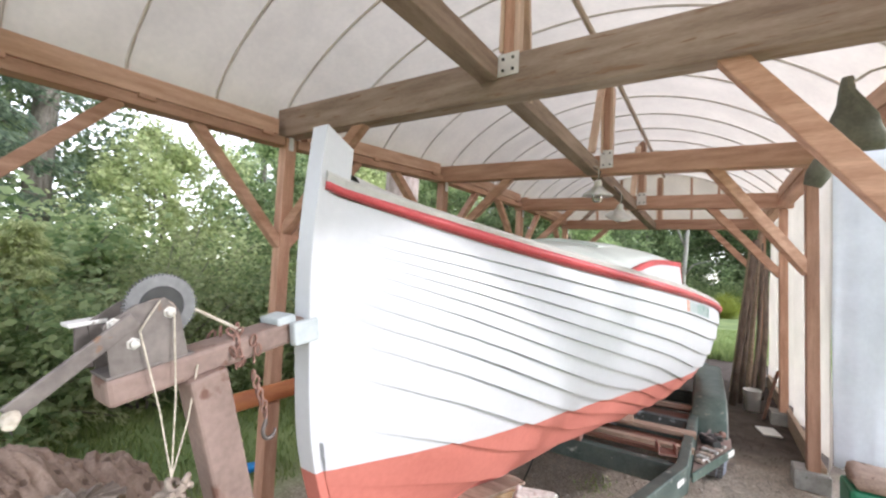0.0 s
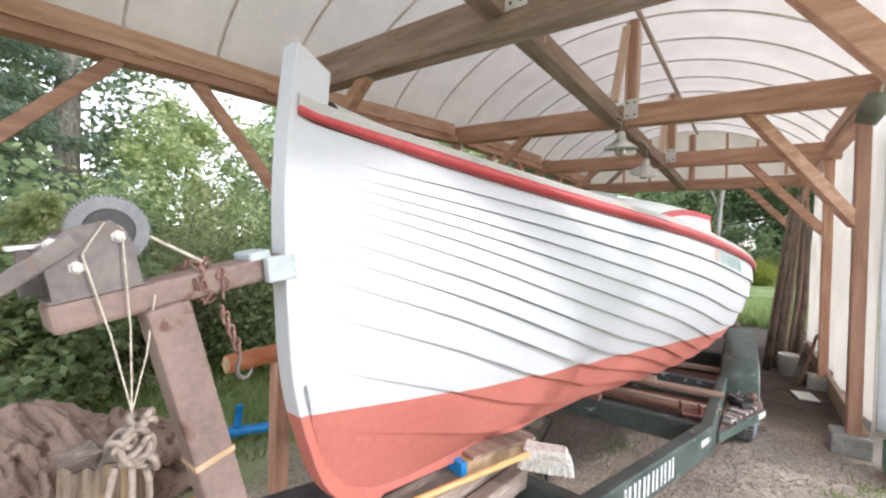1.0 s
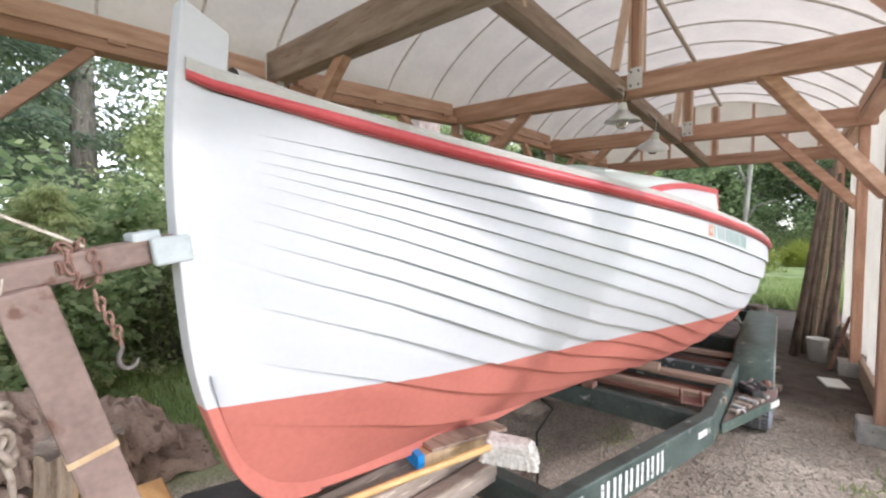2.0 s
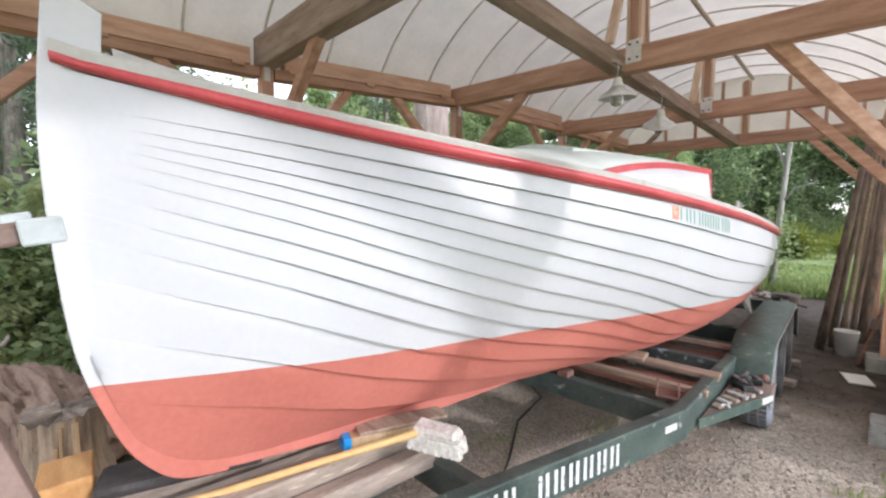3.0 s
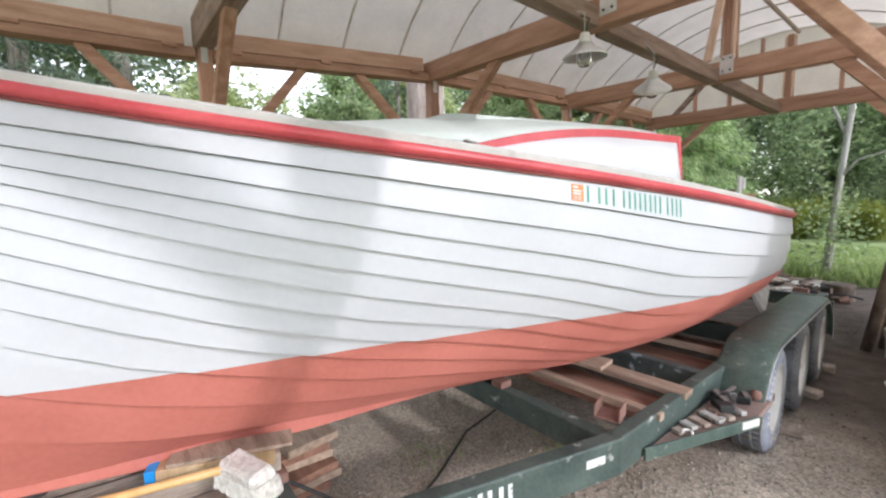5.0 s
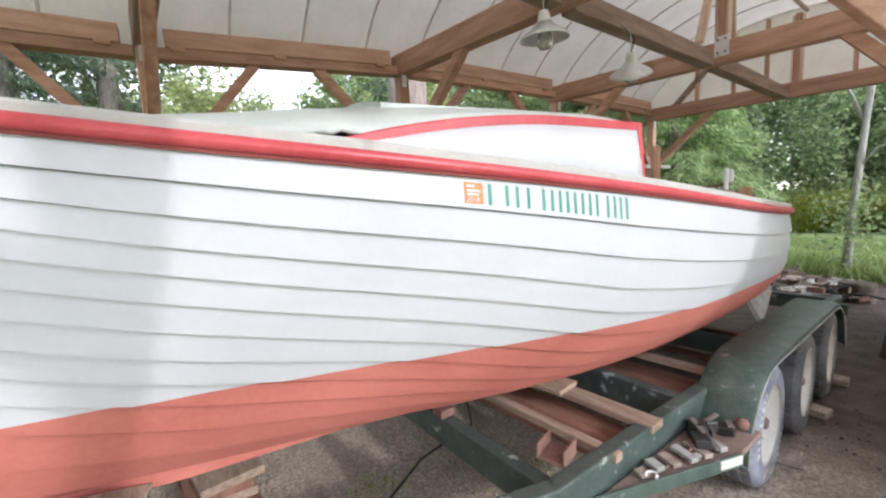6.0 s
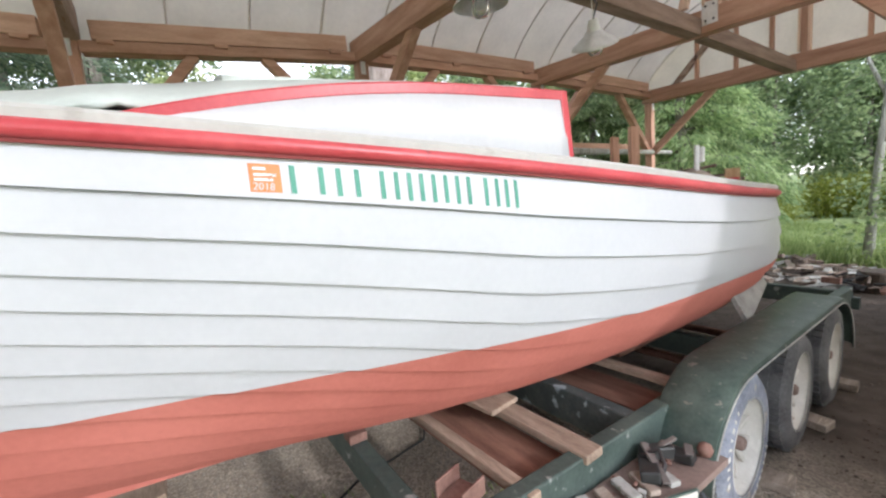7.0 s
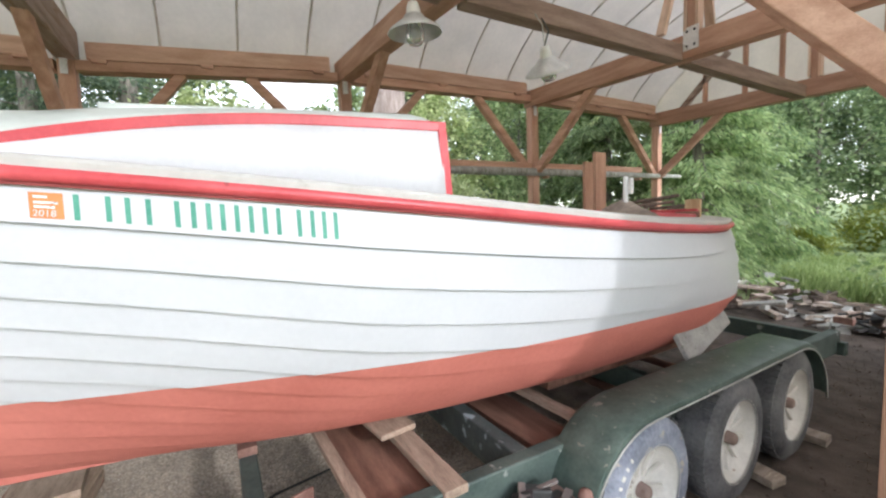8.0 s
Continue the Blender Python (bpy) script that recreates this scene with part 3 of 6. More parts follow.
def hanging_sheet(name, label, a, b, z0, z1, folds, seed, mat="tarp", thick=0.004):
    """Cloth hung from a to b between two heights, with soft upright folds."""
    bm = bmesh.new()
    a, b = Vector(a), Vector(b)
    d = (b - a)
    nrm = Vector((-d.y, d.x, 0)).normalized()
    nu, nv = 60, 20
    rows = []
    for j in range(nv + 1):
        v = j / nv
        row = []
        for i in range(nu + 1):
            u = i / nu
            w = (0.012 + 0.03 * (1 - v)) * (math.sin(u * folds * 6.283 + seed + 0.8 * math.sin(v * 4 + seed)) + 0.6 * noise.noise((u * 7, v * 3, seed)))
            p = a + d * u + nrm * w
            row.append((p.x, p.y, z0 + (z1 - z0) * v + 0.02 * (1 - v) * math.sin(u * 9 + seed)))
        rows.append(row)
    grid_faces(bm, rows)
    ob = mesh_object(name, bm, M[mat], True)
    s = ob.modifiers.new("thickness", "SOLIDIFY")
    s.thickness = thick
    return tagged(ob, label, "tarpaulin", kind="structure")


hanging_sheet("wall_right", "off-white translucent sheet wall along the shelter's closed side", (1.82, 3.96, 0), (1.79, 8.6, 0), 0.17, 3.02, 5, 1.0, "side_sheet")
hanging_sheet("wall_flap", "bright white tarpaulin flap hanging beside the post", (1.81, 3.98, 0), (2.80, 4.10, 0), 0.26, 3.0, 3, 2.3, "tarp")
skirt = tagged(mesh_object("baseboard_right", bar((1.76, 4.1, 0.10), (1.74, 8.4, 0.10), 0.05, 0.2), M["pale_plank"]), "pale weathered board along the sheet wall's foot", "kerb board", kind="structure")

# ---- boat ----
KY = [0, 0.6, 1.3, 2.1, 3.0, 4.0, 4.6, 5.0, 5.4]
sheer_b_mid = smooth_curve(KY, [0.024, 0.345, 0.686, 0.861, 0.976, 0.984, 0.902, 0.759, 0.587])
sheer_z = smooth_curve([0, 0.6, 1.3, 2.1, 3.0, 4.0, 5.0, 6.0], [1.998, 1.873, 1.761, 1.681, 1.587, 1.490, 1.446, 1.451])
water_b_mid = smooth_curve(KY, [0.026, 0.250, 0.425, 0.641, 0.847, 0.868, 0.838, 0.783, 0.659])
belly_low = lambda y: float(np.interp(y, [0, 0.4, 1, 2, 3, 4, 5, 5.9], [0.0, 0.015, 0.065, 0.085, 0.13, 0.16, 0.17, 0.1]))
belly_high = lambda y: float(np.interp(y, [0, 0.4, 1, 2, 3, 4, 5, 5.9], [0.0, 0.05, 0.09, 0.08, 0.065, 0.06, 0.07, 0.07]))
STERN = 5.80
SEAMS_Y = [0.4, 0.8, 1.35, 2.0, 2.7, 4.2]
SEAMS = [[0.055, 0.095, 0.130, 0.163, 0.200, 0.245, 0.298, 0.352, 0.416, 0.505, 0.635, 0.790],
         [0.050, 0.096, 0.142, 0.187, 0.236, 0.290, 0.347, 0.408, 0.478, 0.572, 0.695, 0.842],
         [0.052, 0.110, 0.166, 0.219, 0.277, 0.343, 0.415, 0.492, 0.572, 0.660, 0.770, 0.885],
         [0.062, 0.130, 0.198, 0.262, 0.330, 0.400, 0.469, 0.540, 0.613, 0.695, 0.795, 0.900],
         [0.075, 0.155, 0.238, 0.312, 0.393, 0.470, 0.545, 0.615, 0.685, 0.757, 0.835, 0.915],
         [0.080, 0.172, 0.262, 0.347, 0.430, 0.510, 0.588, 0.662, 0.733, 0.803, 0.873, 0.938]]


def sheer_b(y):
    if y < 5.3:
        return max(0.035, sheer_b_mid(y))
    u = min(1, (y - 5.3) / (STERN - 5.3))
    return max(0.035, (sheer_b_mid(5.3) - 0.28 * (y - 5.3)) * (1 - u ** 2.4) ** 0.6)


def water_b(y):
    if y < 5.2:
        return max(0.033, water_b_mid(y))
    u = min(1, (y - 5.2) / (5.73 - 5.2))
    return max(0.033, (water_b_mid(5.2) - 0.4 * (y - 5.2)) * (1 - u ** 2.2) ** 0.7)


def rabbet_z(y):
    return 0.845 - 0.09 * min(y, 2.5) + 0.40 * math.exp(-max(y, 0) / 0.10)


def section(y, n=24):
    """Half section of the hull at y from sheer to keel: points (x, z) and girth share."""
    s = np.array([sheer_b(y), sheer_z(y) - 0.02])
    w = np.array([water_b(y), WL_Z - WL_DROP * y])
    k = np.array([0.033, rabbet_z(y)])
    u = np.linspace(0, 1, n)[:, None]

    def arc(p, q, belly):
        d = q - p
        c = p + d / 2 + np.array([d[1], -d[0]]) * belly * 2
        return (1 - u) ** 2 * p + 2 * u * (1 - u) * c + u * u * q
    pts = np.vstack([arc(k, w, belly_low(y)), arc(w, s, belly_high(y))[1:]])[::-1]
    pts[:, 0] = np.maximum(pts[:, 0], 0.033)
    g = np.r_[0, np.cumsum(np.hypot(*np.diff(pts, axis=0).T))]
    return pts, g / g[-1]


STATIONS = [-0.045, -0.02, 0.01, 0.035, 0.06, 0.1, 0.15, 0.2, 0.28, 0.36] + [0.45 + 0.15 * i for i in range(28)] + [4.62, 4.75, 4.87, 5.0, 5.12, 5.24, 5.34, 5.43, 5.51, 5.58, 5.64, 5.69, 5.73, 5.76, 5.775]
SECTIONS = [section(y) for y in STATIONS]


STEM_KNOTS = [0, 0.36, 0.76, 1.0, 1.14, 1.25, 1.375, 1.49, 1.57]
stem_y = smooth_curve(STEM_KNOTS, [-0.024, -0.052, -0.034, 0.0, 0.044, 0.082, 0.145, 0.225, 0.33])
stem_z = smooth_curve(STEM_KNOTS, [2.185, 1.82, 1.42, 1.185, 1.045, 0.95, 0.862, 0.808, 0.785])
STEM_EDGE = [(stem_y(1.57 * i / 48), stem_z(1.57 * i / 48)) for i in range(49)]


def stem_front(z):
    """Forward edge of the stem at a height."""
    return float(np.interp(z, [p[1] for p in STEM_EDGE[::-1]], [p[0] for p in STEM_EDGE[::-1]]))


def hull_point(i, share, out):
    """Point of the hull at station i and girth share, pushed out by out along the section's normal."""
    pts, g = SECTIONS[i]
    x, z = np.interp(share, g, pts[:, 0]), np.interp(share, g, pts[:, 1])
    e = 0.01
    x0, z0 = np.interp(max(share - e, 0), g, pts[:, 0]), np.interp(max(share - e, 0), g, pts[:, 1])
    x1, z1 = np.interp(min(share + e, 1), g, pts[:, 0]), np.interp(min(share + e, 1), g, pts[:, 1])
    tx, tz = x1 - x0, z1 - z0
    ln = math.hypot(tx, tz) or 1
    return (x - tz / ln * out, max(STATIONS[i], stem_front(z) + 0.03), z + tx / ln * out)


def build_boat():
    boat = thing("boat", "white lapstrake wooden cabin boat with red rail, on a trailer", "boat")
    shares = [[0.0] + [float(np.interp(y, SEAMS_Y, [row[k] for row in SEAMS])) for k in range(12)] + [1.0] for y in STATIONS]
    # near the stem the seams run on straight
    def seam_z(y, k):
        pts, g = section(y)
        return float(np.interp(float(np.interp(y, SEAMS_Y, [row[k] for row in SEAMS])), g, pts[:, 1]))
    for k in range(12):
        z0, z1 = seam_z(0.5, k), seam_z(0.85, k)
        for i, y in enumerate(STATIONS):
            if y < 0.5:
                pts, g = SECTIONS[i]
                shares[i][k + 1] = float(np.interp(-(z0 + (z0 - z1) / 0.35 * (0.5 - y) * 0.9), -pts[:, 1], g))
    for k in range(13):
        for side in (1, -1):
            bm = bmesh.new()
            rows = []
            for i, y in enumerate(STATIONS):
                fade = min(1.0, max(0.0, (y - 0.10) / 0.62)) * min(1.0, max(0.12, (5.77 - y) / 0.3))
                lap = (0.015 if k < 6 else 0.015 + 0.0025 * (k - 5)) * fade if k < 12 else 0.002
                s0, s1 = shares[i][k], shares[i][k + 1]
                over = 0.0 if k == 0 else 0.012
                row = [hull_point(i, max(0, s0 - over), -0.003 - ((0.006 if k < 7 else 0.012) * fade if k else 0.0))]
                # open seam under the plank above, then the plank's face
                if k:
                    row.append(hull_point(i, s0, 0.001 - (0.007 if k < 7 else 0.013) * fade))
                for f in ((0.06 if k < 7 else 0.10) if k else 0.0, 0.35, 0.7, 1.0):
                    row.append(hull_point(i, s0 + (s1 - s0) * f, 0.001 + lap * f))
                row.append(hull_point(i, s1, -0.010 if k < 6 else -0.016))
                rows.append([(x * side, yy, z) for x, yy, z in row])
            grid_faces(bm, rows)
            bmesh.ops.recalc_face_normals(bm, faces=bm.faces)
            ob = part("plank", bm, M["hull"], boat)
            for q in ob.data.polygons:
                q.use_smooth = True
            ob.data.set_sharp_from_angle(angle=radians(35))
    # stem and keel timbers
    stem = STEM_EDGE + [(0.38, 0.88), (0.22, 0.95), (0.12, 1.08), (0.05, 1.28), (0.035, 1.63), (0.05, 1.93), (0.075, 1.99), (0.085, 2.135)]
    bm = extrude_outline(stem, "x", -0.035, 0.035, 0.004)
    part("stem", bm, M["hull"], boat, "pale grey-white stem post rising above the deck")
    keel = [(0.31, 0.800), (0.38, 0.7855), (0.8, 0.722), (1.3, 0.665), (2.0, 0.62), (2.6, 0.605), (4.0, 0.60), (5.45, 0.605), (5.52, 0.62), (5.60, 1.15), (5.70, 1.40), (5.50, 1.40), (5.40, 0.75)] + [(y, rabbet_z(y) + 0.03) for y in (4.5, 3.5, 2.5, 1.5, 0.8, 0.31)]
    part("keel", extrude_outline(keel, "x", -0.0345, 0.0345, 0.004), M["hull"], boat)
    part("rudder", extrude_outline([(5.53, 0.64), (5.61, 1.15), (5.70, 1.22), (5.80, 1.14), (5.88, 0.9), (5.88, 0.66), (5.80, 0.61)], "x", -0.02, 0.02, 0.006), M["antifoul"], boat, "brownish red rudder")

    # rub rail, swept along the sheer on both sides and round the stern
    ys = [-0.02, 0.04] + [0.12 + 0.12 * i for i in range(37)] + [4.56, 4.68, 4.8, 4.92, 5.04, 5.16, 5.26, 5.36, 5.45, 5.53, 5.6, 5.65, 5.70, 5.74, 5.765, 5.775]

    def sweep(profile, taper=True):
        """Profile (outward, up) carried along the sheer, port to starboard round the stern."""
        line = [Vector((sheer_b(y), y, sheer_z(y))) for y in ys]
        line = line + [Vector((-p.x, p.y, p.z)) for p in line[::-1]]
        bm = bmesh.new()
        rows = []
        for i, p in enumerate(line):
            d = line[min(i + 1, len(line) - 1)] - line[max(i - 1, 0)]
            o = Vector((d.y, -d.x, 0)).normalized()
            slim = min(1.0, 0.6 + max(0.0, p.y)) if taper else 1.0
            rows.append([p + (o * a + Vector((0, 0, c))) * slim for a, c in profile])
        vs = grid_faces(bm, rows)
        bm.faces.new(vs[0])
        bm.faces.new(vs[-1])
        bmesh.ops.recalc_face_normals(bm, faces=bm.faces)
        return bm
    rail = part("rub_rail", sweep([(-0.01, -0.016), (0.017, -0.016), (0.025, -0.010), (0.028, 0.0), (0.025, 0.010), (0.017, 0.017), (-0.01, 0.019)]), M["red_paint"], boat, "glossy red half-round rub rail", True)
    # strip under the rail, coloured dark to stand for the rail's shade
    part("batten", sweep([(-0.01, -0.024), (0.013, -0.024), (0.015, -0.017), (-0.01, -0.017)]), M["dark_line"], rail, "thin dark red batten, the rail's shade put into its colour")
    part("toe_edge", sweep([(0.010, 0.006), (0.013, 0.034), (0.006, 0.042), (-0.05, 0.050)], False), M["grey_paint"], boat, "worn grey deck edge")

    # deck with a cockpit opening
    def deck_z(y, f):
        return sheer_z(y) + 0.046 + 0.04 * (1 - f * f)
    bm = bmesh.new()
    dys = [0.1 + 0.12 * i for i in range(47)]
    fs = [-1 + i / 6 for i in range(13)]
    vs = [[bm.verts.new(((sheer_b(y) - 0.02) * f, y, deck_z(y, f))) for f in fs] for y in dys]
    for a in range(len(dys) - 1):
        for b in range(12):
            hole = 3.05 < dys[a] < 5.0 and abs((fs[b] + fs[b + 1]) / 2) < 0.66
            if not hole:
                bm.faces.new((vs[a][b], vs[a][b + 1], vs[a + 1][b + 1], vs[a + 1][b]))
    part("deck", bm, M["grey_paint"], boat, "grey painted deck", True)
    # cockpit
    part("sole", box(0, 4.0, 0.98, 1.1, 2.0, 0.03), M["grey_paint"], boat)
    for s in (1, -1):
        part("coaming", bar((s * 0.66, 3.08, 1.55), (s * 0.56, 5.05, 1.455), 0.025, 0.14), M["red_paint"], boat, "red cockpit coaming board")
        part("bench", box(s * 0.48, 4.0, 1.22, 0.3, 1.9, 0.03), M["grey_paint"], boat)
    part("coaming", bar((-0.57, 5.05, 1.49), (0.57, 5.05, 1.49), 0.025, 0.14), M["red_paint"], boat, "red cockpit coaming board")

    # cabin trunk
    Y0, Y1 = 1.74, 3.06
    side_x = lambda y: 0.575 + (y - 1.75) * 0.125
    def top_z(y):
        u = min(1.0, max(0.0, (y - Y0) / 0.95))
        return 1.785 + 0.115 * (1 - (1 - u) ** 2.2)
    foot_z = lambda y: deck_z(y, side_x(y) / sheer_b(y)) - 0.012
    cys = [Y0 + (Y1 - Y0) * i / 24 for i in range(25)]
    for s in (1, -1):
        bm = bmesh.new()
        rows = []
        for y in cys:
            zb, zt = foot_z(y), max(top_z(y) - 0.01, foot_z(y) + 0.004)
            rows.append([(s * side_x(y), y, zb), (s * (side_x(y) - 0.010), y, (zb + zt) / 2), (s * (side_x(y) - 0.022), y, zt)])
        grid_faces(bm, rows)
        cabin_side = part("cabin_side", bm, M["white_paint"], boat, "white cabin side", True)
        m = cabin_side.modifiers.new("thickness", "SOLIDIFY")
        m.thickness = 0.018
        line = [Vector((s * (side_x(y) - 0.014), y, max(top_z(y), foot_z(y) + 0.016))) for y in cys]
        bm = bmesh.new()
        rows = []
        for p in line:
            rows.append([p + Vector((s * a, 0, c)) for a, c in ((-0.014, 0.018), (0.010, 0.018), (0.014, 0.012), (0.014, -0.014), (0.010, -0.018), (-0.014, -0.018), (-0.014, 0.018))])
        grid_faces(bm, rows)
        bmesh.ops.recalc_face_normals(bm, faces=bm.faces)
        part("trim", bm, M["red_paint"], cabin_side, "red trim along the cabin roof")
        part("trim", bar((s * (side_x(Y1) - 0.002), Y1 + 0.012, foot_z(Y1)), (s * (side_x(Y1) - 0.018), Y1, top_z(Y1) + 0.017), 0.034, 0.036, 0.004, (0, 1, 0)), M["red_paint"], cabin_side, "red corner post of the cabin")
    bm = bmesh.new()
    rows = []
    for y in [1.0 + 2.06 * i / 66 for i in range(67)]:
        if y > Y0:
            hw, ze = side_x(y) - 0.028, top_z(y) + 0.012
        else:
            hw = 0.26 + 0.275 * (y - 1.0) / 0.66
            ze = deck_z(y, hw / sheer_b(y)) - 0.005
        # the roof edge lifts clear of the deck just ahead of the cabin side
        if 1.54 < y < 1.86:
            ze += 0.05 * math.sin(math.pi * (y - 1.54) / 0.32) ** 2
        zc = float(np.interp(y, [1.0, 1.3, 1.72, 2.0, 3.06], [1.89, 1.925, 1.975, 2.01, 2.07]))
        rows.append([(hw * f, y, ze + (zc - ze) * (1 - abs(f) ** 2.2)) for f in fs])
    grid_faces(bm, rows)
    roof = part("cabin_roof", bm, M["roof_paint"], boat, "grey-green cambered cabin roof", True)
    m = roof.modifiers.new("thickness", "SOLIDIFY")
    m.thickness = 0.015
    bm = bmesh.new()
    rows = []
    for y in [2.0 + 0.09 * i for i in range(11)]:
        zr = float(np.interp(y, [2.0, 3.06], [2.01, 2.07]))
        ring = [(0.33 * f, y, zr + 0.022 - 0.05 * f * f) for f in fs]
        rows.append([(-0.33, y, zr - 0.09)] + ring + [(0.33, y, zr - 0.09), (-0.33, y, zr - 0.09)])
    vs = grid_faces(bm, rows)
    bm.faces.new(vs[0][:-1])
    bm.faces.new(vs[-1][:-1])
    bmesh.ops.remove_doubles(bm, verts=bm.verts, dist=0.0004)
    bmesh.ops.recalc_face_normals(bm, faces=bm.faces)
    part("hatch", bm, M["roof_paint"], boat, "raised grey-green sliding hatch")
    part("bulkhead", extrude_outline([(-0.70, 1.6), (0.70, 1.6), (0.69, 1.87), (0.35, 2.01), (-0.35, 2.01), (-0.69, 1.87)], "y", Y1 - 0.03, Y1 - 0.01), M["white_paint"], boat, "white aft bulkhead of the cabin")
    part("stern_board", bar((-0.45, 5.2, 1.50), (-0.45, 5.2, 2.0), 0.03, 0.10, 0.004, (0, 1, 0)), M["fir_z"], boat, "upright orange-brown board")
    part("stern_board", bar((-0.12, 4.95, 1.00), (-0.12, 4.95, 2.02), 0.03, 0.12, 0.004, (0, 1, 0)), M["fir_z"], boat, "upright orange-brown board")

    # registration marks: sticker and plain green bars
    def on_hull(y, down, out=0.004):
        i = min(range(len(STATIONS)), key=lambda q: abs(STATIONS[q] - y))
        j = i if STATIONS[i] <= y else i - 1
        t = (y - STATIONS[j]) / (STATIONS[j + 1] - STATIONS[j])
        lift = [0.001 + 0.015 * min(1.0, down / shares[q][1]) + out for q in (j, j + 1)]
        a, b = Vector(hull_point(j, down, lift[0])), Vector(hull_point(j + 1, down, lift[1]))
        return a.lerp(b, t)

    def patch(name, y0, y1, d0, d1, mat, label="", out=0.002):
        bm = bmesh.new()
        n = max(2, int((y1 - y0) / 0.03) + 1)
        rows = [[on_hull(y0 + (y1 - y0) * i / n, d, out) for d in (d0, (d0 + d1) / 2, d1)] for i in range(n + 1)]
        grid_faces(bm, rows)
        bmesh.ops.recalc_face_normals(bm, faces=bm.faces)
        return part(name, bm, mat, boat, label)
    strake = lambda y: float(np.interp(y, SEAMS_Y, [row[0] for row in SEAMS]))
    sticker = patch("sticker", 1.957, 2.016, 0.012, 0.86 * strake(1.99), M["orange_mark"], "orange registration sticker", 0.0015)
    y = 2.026
    for width, gap in ((0.084, 0.012), (0.062, 0.036), (0.054, 0.012), (0.050, 0.012), (0.052, 0.012), (0.052, 0.030), (0.054, 0.010), (0.050, 0)):
        for f in (0.10, 0.90):
            patch("mark", y + (width - 0.012) * f, y + (width - 0.012) * f + 0.011, 0.012, 0.86 * strake(y), M["green_mark"], "plain green lettering bar", 0.0015)
        y += width + gap
    for d, y1 in ((0.017, 1.994), (0.026, 2.012), (0.033, 2.006)):
        patch("mark", 1.965, y1 - 0.005, d, d + 0.004, M["white_mark"], "plain white lettering bar", 0.0021).parent = sticker
    # year on the sticker
    p, q, r = on_hull(1.961, 0.050, 0.0025), on_hull(2.012, 0.050, 0.0025), on_hull(1.961, 0.038, 0.0025)
    ex = (q - p).normalized()
    ez = ex.cross(r - p).normalized()
    ey = ez.cross(ex)
    word = bpy.data.curves.new("lettering", "FONT")
    word.body, word.size, word.extrude = "2018", 0.021, 0.0003
    word.materials.append(M["white_paint"])
    year = new("lettering", word)
    m = Matrix((ex, ey, ez)).transposed().to_4x4()
    m.translation = p
    year.matrix_basis = m
    year.parent = sticker
    tagged(year, "white year on the sticker")
    return boat


boat = build_boat()


# ---- trailer ----
def build_wheel(m, parent, lettered):
    w = part("wheel", lathe([(0.215, -0.10), (0.25, -0.105), (0.30, -0.10), (0.33, -0.08), (0.338, -0.05), (0.338, 0.05), (0.33, 0.08), (0.30, 0.10), (0.25, 0.105), (0.215, 0.10)], 40, m), M["tyre_muddy" if lettered else "tyre"], parent, "mud-stained bluish tyre" if lettered else "dusty black tyre", True)
    tread = bmesh.new()
    for k in range(48):
        a = 2 * math.pi * k / 48
        for s in (-0.055, 0.0, 0.055):
            add_box(tread, m @ pose(0.338 * math.cos(a), 0.338 * math.sin(a), s, 0, 0, math.degrees(a)), 0.012, 0.030, 0.04)
    part("tread", tread, M["tyre"], w)
    part("rim", lathe([(0.0, 0.035), (0.05, 0.04), (0.06, 0.02), (0.15, 0.015), (0.195, 0.045), (0.217, 0.085), (0.223, 0.103), (0.23, 0.09), (0.22, 0.0), (0.0, 0.0)], 32, m), M["rim"], w, "cream painted rim", True)
    for k in range(10):
        a = 2 * math.pi * k / 10
        spoke = bmesh.new()
        add_box(spoke, m @ pose(0.115 * math.cos(a), 0.115 * math.sin(a), 0.035, 0, -8, math.degrees(a)), 0.13, 0.024, 0.025, 0.005)
        part("spoke", spoke, M["rim"], w)
    part("hub", lathe([(0.0, 0.085), (0.022, 0.085), (0.032, 0.075), (0.036, 0.02)], 16, m), M["brown_steel"], w, "rusty hub cap", True)
    for k in range(22 if lettered else 0):
        if k % 11 > 8:
            continue
        a = 2 * math.pi * k / 44 + (2.2 if k > 10 else 0)
        bm = bmesh.new()
        add_box(bm, m @ pose(0.272 * math.cos(a), 0.272 * math.sin(a), 0.1025, 0, 0, math.degrees(a)), 0.030, 0.012 + 0.009 * (k % 3 == 1), 0.002)
        part("mark", bm, M["rim"], w, "plain white lettering bar")


WHEEL_Y = [3.86, 4.62, 5.34]


